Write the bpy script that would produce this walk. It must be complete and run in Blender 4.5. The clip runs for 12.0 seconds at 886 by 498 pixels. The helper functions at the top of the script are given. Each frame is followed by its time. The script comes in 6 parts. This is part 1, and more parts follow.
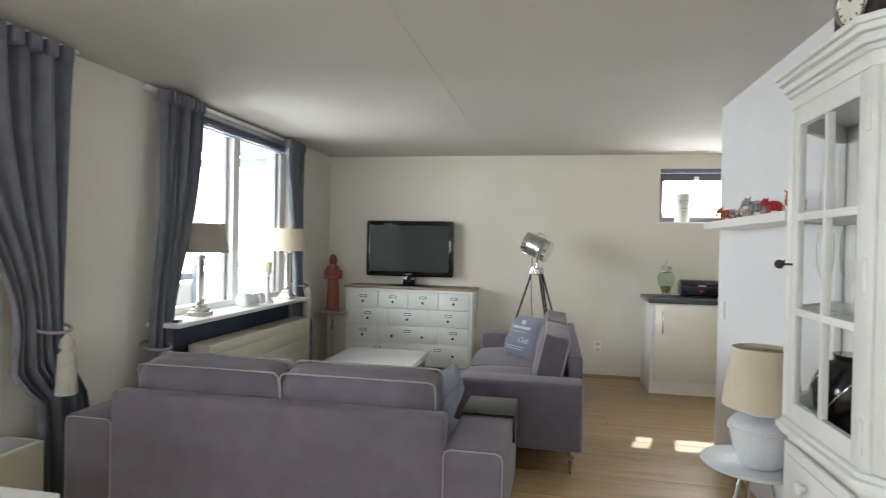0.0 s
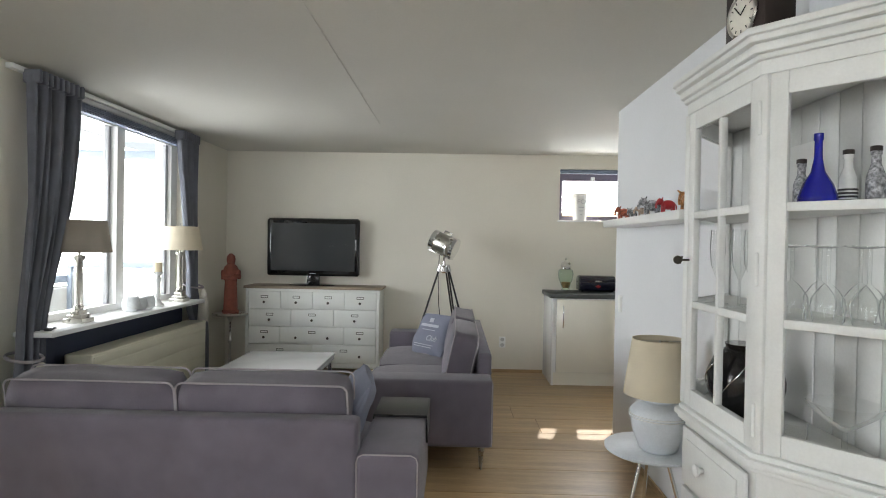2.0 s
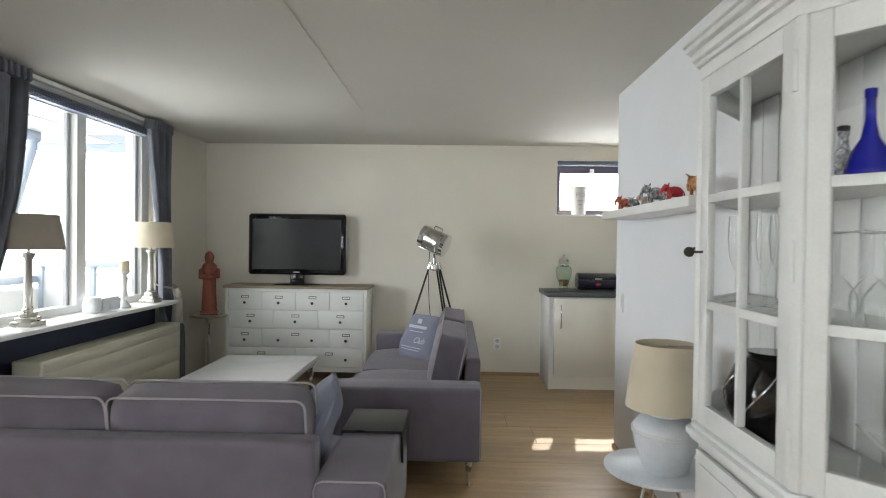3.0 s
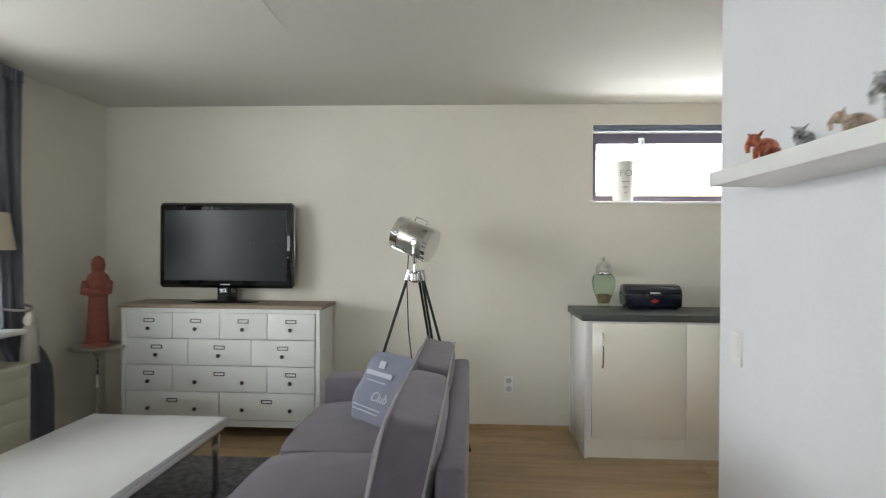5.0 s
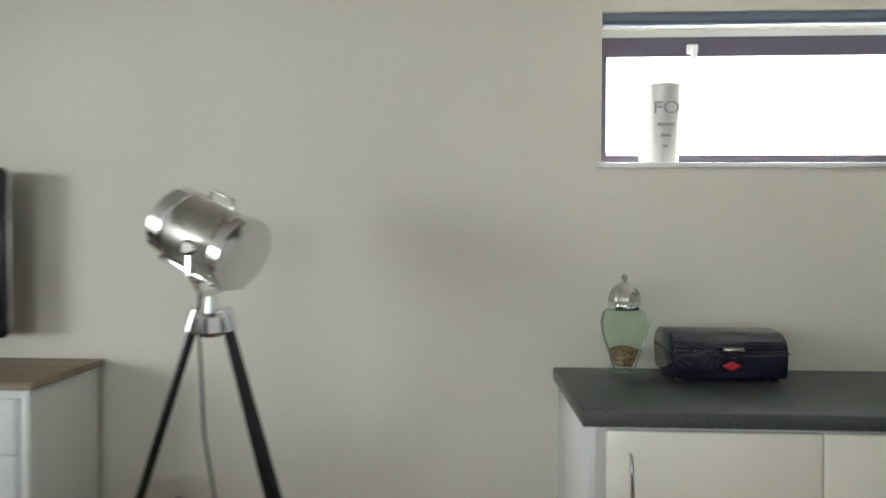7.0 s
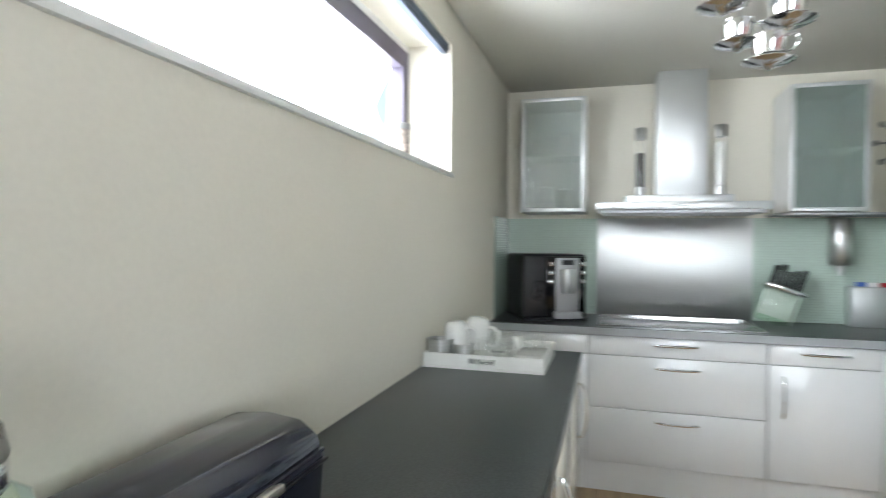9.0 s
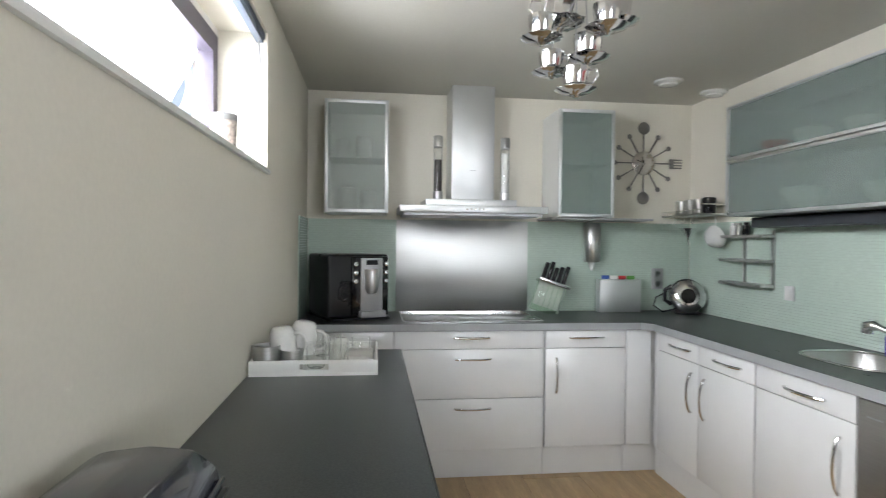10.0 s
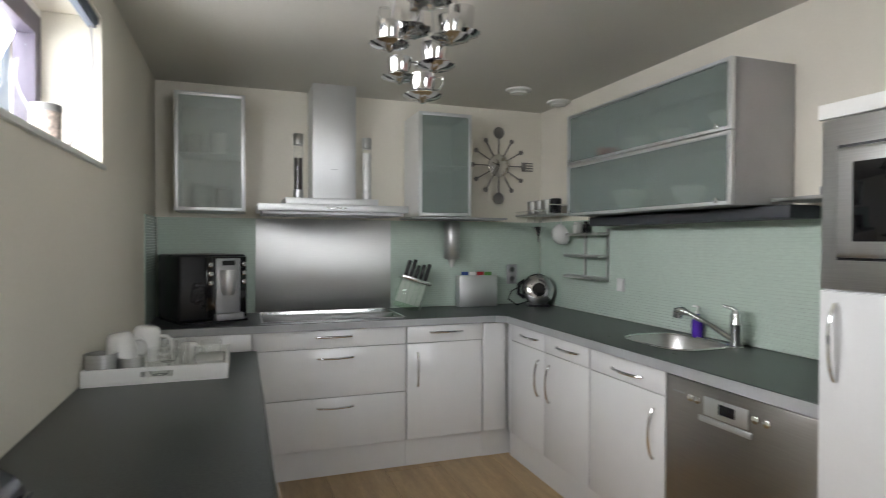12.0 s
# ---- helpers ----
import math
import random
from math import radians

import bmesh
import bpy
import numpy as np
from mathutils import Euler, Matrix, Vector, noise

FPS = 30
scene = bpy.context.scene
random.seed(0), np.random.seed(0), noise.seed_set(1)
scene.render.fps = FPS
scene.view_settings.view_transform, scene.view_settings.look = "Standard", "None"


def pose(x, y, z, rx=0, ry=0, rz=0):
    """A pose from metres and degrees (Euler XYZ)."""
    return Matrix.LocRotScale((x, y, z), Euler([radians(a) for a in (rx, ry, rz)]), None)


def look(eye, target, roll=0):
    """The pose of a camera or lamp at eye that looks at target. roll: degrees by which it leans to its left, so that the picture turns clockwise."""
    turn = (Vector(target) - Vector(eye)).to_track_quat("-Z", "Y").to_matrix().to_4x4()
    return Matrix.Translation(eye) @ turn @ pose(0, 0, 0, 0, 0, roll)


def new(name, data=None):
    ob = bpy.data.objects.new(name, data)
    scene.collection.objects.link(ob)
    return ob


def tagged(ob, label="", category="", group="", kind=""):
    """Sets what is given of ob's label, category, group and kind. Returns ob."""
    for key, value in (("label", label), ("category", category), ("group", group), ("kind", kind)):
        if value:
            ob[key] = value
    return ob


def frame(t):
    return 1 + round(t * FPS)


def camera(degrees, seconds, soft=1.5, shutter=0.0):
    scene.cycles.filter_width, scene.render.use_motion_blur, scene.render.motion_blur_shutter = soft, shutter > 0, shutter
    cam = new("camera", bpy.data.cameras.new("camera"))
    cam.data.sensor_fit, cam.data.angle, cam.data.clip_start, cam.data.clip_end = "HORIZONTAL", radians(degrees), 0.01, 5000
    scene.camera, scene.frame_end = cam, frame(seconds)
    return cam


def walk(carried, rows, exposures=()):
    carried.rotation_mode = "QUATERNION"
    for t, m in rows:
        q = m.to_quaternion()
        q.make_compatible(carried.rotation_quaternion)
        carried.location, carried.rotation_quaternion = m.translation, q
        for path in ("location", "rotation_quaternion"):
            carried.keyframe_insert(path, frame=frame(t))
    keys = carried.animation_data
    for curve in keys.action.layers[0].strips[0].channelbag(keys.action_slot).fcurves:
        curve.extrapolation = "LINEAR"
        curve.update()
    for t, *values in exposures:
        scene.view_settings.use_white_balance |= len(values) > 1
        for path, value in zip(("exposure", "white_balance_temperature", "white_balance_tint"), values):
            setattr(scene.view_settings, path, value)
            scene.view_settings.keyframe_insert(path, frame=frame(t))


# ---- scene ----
cam = camera(75.4, 12.0, soft=1.0, shutter=0.5)
PATH = [
    (0, (0.419, 0.001, 1.422), (0.041, 1.964, 1.403), 1.2),
    (0.5, (0.388, 0.012, 1.428), (0.174, 2.001, 1.408), 1.1),
    (1, (0.391, 0.012, 1.443), (0.263, 2.008, 1.418), 1.1),
    (1.5, (0.36, 0.016, 1.407), (0.287, 2.015, 1.393), 1.1),
    (2, (0.37, 0.05, 1.42), (0.328, 2.05, 1.401), 1.0),
    (2.5, (0.425, 0.162, 1.412), (0.388, 2.161, 1.389), 0.8),
    (4.5, (0.57, 1.617, 1.351), (0.471, 3.615, 1.336), 0.5),
    (5, (0.645, 2.143, 1.358), (0.538, 4.14, 1.35), 0.4),
    (5.5, (0.73, 2.65, 1.364), (0.616, 4.647, 1.352), 0.4),
    (6, (0.813, 3.178, 1.386), (0.685, 5.174, 1.366), 0.3),
    (6.5, (0.944, 3.675, 1.392), (0.776, 5.668, 1.369), 0.1),
    (8.3, (1.089, 5.447, 1.434), (2.296, 7.041, 1.383), 0.1),
    (8.5, (1.123, 5.504, 1.428), (2.633, 6.815, 1.4), -0.4),
    (9, (1.22, 5.756, 1.402), (3.14, 6.316, 1.374), 0.5),
    (9.5, (1.206, 5.902, 1.411), (3.205, 5.971, 1.382), 0.6),
    (10, (1.196, 5.998, 1.41), (3.181, 5.754, 1.385), 0.6),
    (10.5, (1.183, 6.016, 1.411), (3.146, 5.634, 1.385), 0.5),
    (11, (1.186, 6.021, 1.409), (3.13, 5.552, 1.384), 0.4),
    (11.5, (1.176, 6.008, 1.414), (3.106, 5.487, 1.385), 0.3),
    (12, (1.122, 5.934, 1.413), (3.007, 5.267, 1.385), 0.2),
]
EXPOSURES = [(0, 0.22, 6500, 10), (0.5, 0.3, 6500, 10), (1, 0.27, 6500, 10), (2, 0.06, 6500, 10), (2.5, 0.03, 6500, 10), (4.5, 0.22, 6500, 10), (5.5, 0.22, 6500, 10), (6.5, 0.07, 6450, 8), (8.5, 0.56, 6100, 9), (9, 0.58, 6150, 9), (9.5, 0.45, 6250, 11), (10.5, 0.13, 6450, 12), (11.5, -0.2, 6550, 13), (12, -0.26, 6550, 13)]
walk(cam, [(t, look(*p)) for t, *p in PATH], EXPOSURES)

# ---- world, sun, large lights ----
world = bpy.data.worlds.new("world")
scene.world = world
world.use_nodes = True
wn = world.node_tree.nodes
sky = wn.new("ShaderNodeTexSky")
sky.sky_type, sky.sun_disc = "NISHITA", False
sky.sun_elevation, sky.sun_rotation = radians(40), radians(14)
sky.air_density, sky.dust_density = 1.0, 3.0
world.node_tree.links.new(sky.outputs[0], wn["Background"].inputs[0])
wn["Background"].inputs[1].default_value = 0.15

sun = new("sun", bpy.data.lights.new("sun", "SUN"))
sun.data.energy, sun.data.angle, sun.data.color = 5.0, radians(0.5), (1, 0.95, 0.87)
sun.matrix_world = look((0.53, 2.15, 1.9), (0, 0, 0))


def window_light(name, eye, target, w, h, watts, col=(0.93, 0.97, 1.0)):
    lamp = new(name, bpy.data.lights.new(name, "AREA"))
    lamp.data.shape, lamp.data.size, lamp.data.size_y = "RECTANGLE", w, h
    lamp.data.energy, lamp.data.color = watts, col
    lamp.matrix_world = look(eye, target)
    return lamp


window_light("sky_light_balcony", (-4.6, 3.6, 1.75), (0, 3.6, 0.75), 13.0, 2.0, 660)
window_light("sky_light_high_window", (2.6, 6.78, 2.0), (2.6, 5.4, 1.3), 2.0, 0.42, 38)
window_light("sky_light_south_window", (-0.3, -2.95, 1.6), (-0.3, 0, 1.35), 2.4, 1.3, 36)

# ---- materials ----


def mat(name, col, rough=0.5, metal=0.0, var=0.08, scale=6.0, bump=0.0, fine=120.0, trans=0.0, ior=1.45, coat=0.0, stretch=(1, 1, 1), per_piece=0.0, sheen=0.0, emit=0.0):
    m = bpy.data.materials.new(name)
    m.use_nodes = True
    nt = m.node_tree
    b = nt.nodes["Principled BSDF"]
    b.inputs["Roughness"].default_value = rough
    b.inputs["Metallic"].default_value = metal
    b.inputs["Transmission Weight"].default_value = trans
    b.inputs["IOR"].default_value = ior
    b.inputs["Coat Weight"].default_value = coat
    b.inputs["Sheen Weight"].default_value = sheen
    if emit:
        b.inputs["Emission Color"].default_value = (*col, 1)
        b.inputs["Emission Strength"].default_value = emit
    tc = nt.nodes.new("ShaderNodeTexCoord")
    mp = nt.nodes.new("ShaderNodeMapping")
    mp.inputs["Scale"].default_value = stretch
    nt.links.new(tc.outputs["Object"], mp.inputs["Vector"])
    n1 = nt.nodes.new("ShaderNodeTexNoise")
    n1.inputs["Scale"].default_value, n1.inputs["Detail"].default_value = scale, 5
    nt.links.new(mp.outputs[0], n1.inputs["Vector"])
    n2 = nt.nodes.new("ShaderNodeTexNoise")
    n2.inputs["Scale"].default_value, n2.inputs["Detail"].default_value = fine, 3
    nt.links.new(mp.outputs[0], n2.inputs["Vector"])
    ramp = nt.nodes.new("ShaderNodeMapRange")
    ramp.inputs["From Min"].default_value, ramp.inputs["From Max"].default_value = 0.3, 0.7
    ramp.inputs["To Min"].default_value, ramp.inputs["To Max"].default_value = 1 - var, 1 + var
    nt.links.new(n1.outputs["Fac"], ramp.inputs["Value"])
    r2 = nt.nodes.new("ShaderNodeMapRange")
    r2.inputs["From Min"].default_value, r2.inputs["From Max"].default_value = 0.3, 0.7
    r2.inputs["To Min"].default_value, r2.inputs["To Max"].default_value = 1 - var * 0.6, 1 + var * 0.6
    nt.links.new(n2.outputs["Fac"], r2.inputs["Value"])
    mul = nt.nodes.new("ShaderNodeMath")
    mul.operation = "MULTIPLY"
    nt.links.new(ramp.outputs[0], mul.inputs[0])
    nt.links.new(r2.outputs[0], mul.inputs[1])
    last = mul
    if per_piece:
        info = nt.nodes.new("ShaderNodeObjectInfo")
        r3 = nt.nodes.new("ShaderNodeMapRange")
        r3.inputs["To Min"].default_value, r3.inputs["To Max"].default_value = 1 - per_piece, 1 + per_piece
        nt.links.new(info.outputs["Random"], r3.inputs["Value"])
        last = nt.nodes.new("ShaderNodeMath")
        last.operation = "MULTIPLY"
        nt.links.new(mul.outputs[0], last.inputs[0])
        nt.links.new(r3.outputs[0], last.inputs[1])
    sc = nt.nodes.new("ShaderNodeVectorMath")
    sc.operation = "SCALE"
    sc.inputs[0].default_value = col
    nt.links.new(last.outputs[0], sc.inputs["Scale"])
    nt.links.new(sc.outputs[0], b.inputs["Base Color"])
    rr = nt.nodes.new("ShaderNodeMapRange")
    rr.inputs["To Min"].default_value, rr.inputs["To Max"].default_value = max(0.0, rough * 0.85), min(1, rough * 1.15)
    nt.links.new(n1.outputs["Fac"], rr.inputs["Value"])
    nt.links.new(rr.outputs[0], b.inputs["Roughness"])
    if bump:
        bp = nt.nodes.new("ShaderNodeBump")
        bp.inputs["Strength"].default_value, bp.inputs["Distance"].default_value = bump, 0.003
        nt.links.new(n2.outputs["Fac"], bp.inputs["Height"])
        nt.links.new(bp.outputs[0], b.inputs["Normal"])
    return m


WALL = mat("cream_wall_paint", (0.74, 0.706, 0.617), 0.75, var=0.03, scale=1.5, bump=0.08, fine=90)
WALLW = mat("white_wall_paint", (0.74, 0.75, 0.765), 0.7, var=0.025, scale=1.5, bump=0.2, fine=90)
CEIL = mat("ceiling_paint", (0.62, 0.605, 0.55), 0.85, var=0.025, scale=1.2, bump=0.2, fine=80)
NAVY = mat("navy_paint", (0.03, 0.04, 0.075), 0.6, var=0.1)
PLANK = mat("oak_laminate", (0.43, 0.295, 0.155), 0.32, var=0.22, scale=5, bump=0.08, fine=60, stretch=(0.25, 3, 1), per_piece=0.1)
JOINT = mat("floor_joint", (0.16, 0.10, 0.06), 0.7)
WHITE = mat("white_lacquer", (0.80, 0.80, 0.78), 0.3, var=0.02)
GLOSS = mat("cream_gloss_front", (0.80, 0.77, 0.68), 0.13, var=0.015, coat=0.3)
GLOSSW = mat("white_gloss_front", (0.78, 0.785, 0.785), 0.2, var=0.015, coat=0.2)
PAINT = mat("painted_furniture_white", (0.71, 0.715, 0.695), 0.42, var=0.04, scale=9, bump=0.05)
DPAINT = mat("chalky_drawer_white", (0.78, 0.79, 0.755), 0.5, var=0.02, scale=5, bump=0.1, fine=200)
OAKTOP = mat("greyed_oak_top", (0.30, 0.235, 0.17), 0.5, var=0.22, scale=9, stretch=(0.4, 5, 5), bump=0.15)
SOFA = mat("mauve_grey_microfibre", (0.135, 0.118, 0.145), 0.92, var=0.13, scale=7, bump=0.35, fine=260, sheen=0.22)
PIPE = mat("pale_piping", (0.34, 0.31, 0.32), 0.8, var=0.05)
CURT = mat("slate_grey_curtain", (0.15, 0.157, 0.185), 0.85, var=0.14, scale=9, bump=0.2, fine=300, sheen=0.3)
SHEER = mat("white_sheer", (0.8, 0.8, 0.76), 0.9, var=0.04, trans=0.25)
TASSEL = mat("cream_tassel", (0.48, 0.45, 0.39), 0.9, var=0.15, fine=300, bump=0.4)
CHROME = mat("chrome", (0.78, 0.78, 0.78), 0.12, 1.0, var=0.03)
NICKEL = mat("aged_nickel", (0.55, 0.53, 0.48), 0.28, 1.0, var=0.1, scale=14)
CREAMT = mat("cream_enamel", (0.50, 0.46, 0.36), 0.35, 0.3, var=0.05)
STEEL = mat("brushed_steel", (0.56, 0.56, 0.55), 0.33, 1.0, var=0.06, scale=8, stretch=(1, 1, 40), bump=0.03, fine=40)
ALU = mat("satin_aluminium", (0.66, 0.67, 0.67), 0.38, 0.85, var=0.03)
# steel for the dishwasher door, the brown floor's reflection painted in as darker colour
DSTEEL = mat("brushed_steel_reflection_tint", (0.40, 0.38, 0.36), 0.3, 1.0, var=0.05, scale=8, stretch=(1, 1, 40), bump=0.02, fine=40)
GREYM = mat("grey_metal_paint", (0.42, 0.42, 0.43), 0.45, 0.4, var=0.04)
BLACK = mat("black_plastic", (0.012, 0.012, 0.014), 0.28, var=0.1)
GBLACK = mat("piano_black", (0.008, 0.008, 0.009), 0.06, var=0.02, coat=0.5)
SCREEN = mat("tv_screen", (0.014, 0.018, 0.021), 0.26, var=0.04)
TRIWOOD = mat("black_wood", (0.015, 0.014, 0.013), 0.35, var=0.15)
TERRA = mat("terracotta", (0.24, 0.075, 0.05), 0.8, var=0.15, scale=18, bump=0.35, fine=140)
SLATE = mat("dark_stone_worktop", (0.045, 0.052, 0.052), 0.34, var=0.35, scale=160, fine=500)
SLATEEDGE = mat("grey_worktop_edge", (0.36, 0.37, 0.38), 0.4, var=0.05)
RADI = mat("cream_radiator_enamel", (0.66, 0.63, 0.50), 0.38, var=0.025)
SHADE = mat("taupe_linen_shade", (0.34, 0.30, 0.25), 0.9, var=0.08, bump=0.3, fine=400)
SHADE2 = mat("cream_linen_shade", (0.60, 0.53, 0.40), 0.9, var=0.06, bump=0.3, fine=400)
CERAM = mat("white_glazed_ceramic", (0.72, 0.72, 0.70), 0.25, var=0.04, coat=0.3)
CERAMG = mat("blue_grey_ceramic", (0.62, 0.65, 0.68), 0.35, var=0.06, scale=14, bump=0.1)


def thin_glass(name, tint, base=0.04):
    """Thin blown glass: clear through, glossy on its skin."""
    m = bpy.data.materials.new(name)
    m.use_nodes = True
    nt = m.node_tree
    nt.nodes.remove(nt.nodes["Principled BSDF"])
    tr, gl, mx = nt.nodes.new("ShaderNodeBsdfTransparent"), nt.nodes.new("ShaderNodeBsdfGlossy"), nt.nodes.new("ShaderNodeMixShader")
    lw, ad = nt.nodes.new("ShaderNodeLayerWeight"), nt.nodes.new("ShaderNodeMath")
    lw.inputs["Blend"].default_value = 0.08
    ad.inputs[1].default_value = base
    tr.inputs["Color"].default_value = (*tint, 1)
    gl.inputs["Roughness"].default_value = 0.04
    nt.links.new(lw.outputs["Fresnel"], ad.inputs[0])
    nt.links.new(ad.outputs[0], mx.inputs[0])
    nt.links.new(tr.outputs[0], mx.inputs[1])
    df, skin = nt.nodes.new("ShaderNodeBsdfDiffuse"), nt.nodes.new("ShaderNodeMixShader")
    df.inputs["Color"].default_value = (0.85, 0.88, 0.86, 1)
    skin.inputs[0].default_value = 0.45
    nt.links.new(gl.outputs[0], skin.inputs[1])
    nt.links.new(df.outputs[0], skin.inputs[2])
    nt.links.new(skin.outputs[0], mx.inputs[2])
    nt.links.new(mx.outputs[0], nt.nodes["Material Output"].inputs["Surface"])
    return m


GLASS = thin_glass("clear_glass", (0.985, 0.99, 0.985), 0.08)
GREENG = thin_glass("pale_green_glass", (0.86, 0.93, 0.86), 0.05)
# lighter copy of blue_grey_steel for the balcony: outdoor glare put into the colour
RAILB = mat("blue_grey_steel_in_glare", (0.34, 0.39, 0.47), 0.5, var=0.06)
PANE = mat("window_glass", (1, 1, 1), 0.0, var=0.0, trans=1.0, ior=1.02)

FROST = mat("frosted_green_glass", (0.60, 0.69, 0.655), 0.2, var=0.02, trans=0.8, ior=1.3)
HAZE = mat("lightly_frosted_glass", (0.80, 0.86, 0.82), 0.14, var=0.02, trans=0.75, ior=1.35)
BLUEG = mat("cobalt_glass", (0.015, 0.02, 0.5), 0.06, var=0.05, trans=0.5)
MOSAIC = mat("sage_glass_mosaic", (0.50, 0.60, 0.525), 0.16, var=0.05, scale=30, coat=0.3, stretch=(1, 1, 4))
GROUT = mat("pale_grout", (0.43, 0.515, 0.45), 0.8)
MIDN = mat("midnight_enamel", (0.012, 0.013, 0.028), 0.16, var=0.05, coat=0.4)
RED = mat("red_enamel", (0.42, 0.02, 0.025), 0.35, var=0.08)
FRAMEP = mat("aubergine_window_frame", (0.10, 0.085, 0.12), 0.4, var=0.05)
FRAMEB = mat("blue_grey_steel", (0.14, 0.17, 0.23), 0.5, var=0.06)
CONC = mat("pale_concrete", (0.62, 0.63, 0.63), 0.85, var=0.07, scale=3, bump=0.3)
GRASS = mat("far_ground", (0.30, 0.31, 0.28), 0.95, var=0.2, scale=0.05, fine=1)
FROSTW = mat("frosted_white_glass", (0.8, 0.82, 0.82), 0.35, var=0.08, scale=40, trans=0.25)
WAX = mat("cream_wax", (0.72, 0.62, 0.42), 0.5, var=0.04)
RUG = mat("dark_patterned_rug", (0.12, 0.115, 0.13), 0.95, var=0.75, scale=22, bump=0.6, fine=90, sheen=0.2)
LINEN = mat("grey_blue_cushion_cotton", (0.20, 0.21, 0.27), 0.9, var=0.07, bump=0.3, fine=300)
PRINT = mat("pale_print", (0.46, 0.47, 0.53), 0.85, var=0.05)
BLUEISH = mat("purple_soap", (0.09, 0.03, 0.42), 0.2, var=0.03, trans=0.2)
LEATHER = mat("black_leather", (0.02, 0.02, 0.022), 0.35, var=0.1, bump=0.2, fine=160)
GREENP = mat("green_plastic", (0.1, 0.32, 0.06), 0.45)
BRONZE = mat("dark_bronze", (0.10, 0.09, 0.075), 0.4, 0.9, var=0.2)
DARKWOOD = mat("ebonised_wood", (0.03, 0.02, 0.016), 0.35, var=0.2, stretch=(1, 6, 1))
POTP = mat("dried_petals", (0.30, 0.18, 0.08), 0.9, var=0.5, scale=60)
CLOCKF = mat("clock_face", (0.72, 0.69, 0.6), 0.5, var=0.04)
PATT = mat("black_white_pattern", (0.30, 0.30, 0.31), 0.35, var=0.9, scale=42, fine=120)

# ---- mesh helpers ----


def bx(x0, x1, y0, y1, z0, z1, bev=0.0, seg=2):
    bm = bmesh.new()
    bmesh.ops.create_cube(bm, size=1.0)
    for v in bm.verts:
        v.co = Vector(((x0 + x1) / 2 + v.co.x * (x1 - x0), (y0 + y1) / 2 + v.co.y * (y1 - y0), (z0 + z1) / 2 + v.co.z * (z1 - z0)))
    if bev:
        bmesh.ops.bevel(bm, geom=bm.edges[:], offset=min(bev, 0.49 * min(abs(x1 - x0), abs(y1 - y0), abs(z1 - z0))), segments=seg, affect="EDGES", profile=0.5)
    return bm


def xf(bm, m):
    bmesh.ops.transform(bm, matrix=m, verts=bm.verts)
    return bm


def join(*bms):
    out = bmesh.new()
    for b in bms:
        me = bpy.data.meshes.new("tmp")
        b.to_mesh(me)
        out.from_mesh(me)
        bpy.data.meshes.remove(me)
        b.free()
    return out


def lathe(profile, seg=28, flutes=0, depth=0.0):
    """Turns a profile of (radius, height) round z."""
    bm = bmesh.new()
    rings = []
    for r, z in profile:
        ring = []
        for i in range(seg):
            a = 2 * math.pi * i / seg
            q = r * (1 + depth * math.cos(flutes * a)) if flutes else r
            ring.append(bm.verts.new((q * math.cos(a), q * math.sin(a), z)))
        rings.append(ring)
    for a, b in zip(rings, rings[1:]):
        for i in range(seg):
            bm.faces.new((a[i], a[(i + 1) % seg], b[(i + 1) % seg], b[i]))
    for ring, flip in ((rings[0], True), (rings[-1], False)):
        bm.faces.new(ring[::-1] if flip else ring)
    return bm


def tube(pts, r, seg=8, closed=False):
    bm = bmesh.new()
    pts = [Vector(p) for p in pts]
    n = len(pts)
    rings = []
    side = None
    for i, p in enumerate(pts):
        a = pts[(i - 1) % n] if (closed or i) else p
        b = pts[(i + 1) % n] if (closed or i < n - 1) else p
        d = (b - a).normalized()
        if side is None:
            side = d.cross(Vector((0, 0, 1)) if abs(d.z) < 0.9 else Vector((1, 0, 0))).normalized()
        side = (side - d * side.dot(d)).normalized()
        up = d.cross(side)
        rad = r[i] if isinstance(r, (list, tuple)) else r
        rings.append([bm.verts.new(p + (side * math.cos(2 * math.pi * k / seg) + up * math.sin(2 * math.pi * k / seg)) * rad) for k in range(seg)])
    pairs = list(zip(rings, rings[1:])) + ([(rings[-1], rings[0])] if closed else [])
    for a, b in pairs:
        for k in range(seg):
            bm.faces.new((a[k], a[(k + 1) % seg], b[(k + 1) % seg], b[k]))
    if not closed:
        bm.faces.new(rings[0][::-1])
        bm.faces.new(rings[-1])
    return bm


def prism(outline, z0, z1, bev=0.0):
    """Stands a plan outline (anticlockwise) up from z0 to z1."""
    bm = bmesh.new()
    lo = [bm.verts.new((x, y, z0)) for x, y in outline]
    hi = [bm.verts.new((x, y, z1)) for x, y in outline]
    n = len(lo)
    for i in range(n):
        bm.faces.new((lo[i], lo[(i + 1) % n], hi[(i + 1) % n], hi[i]))
    bm.faces.new(lo[::-1])
    bm.faces.new(hi)
    if bev:
        bmesh.ops.bevel(bm, geom=bm.edges[:], offset=bev, segments=2, affect="EDGES", profile=0.5)
    return bm


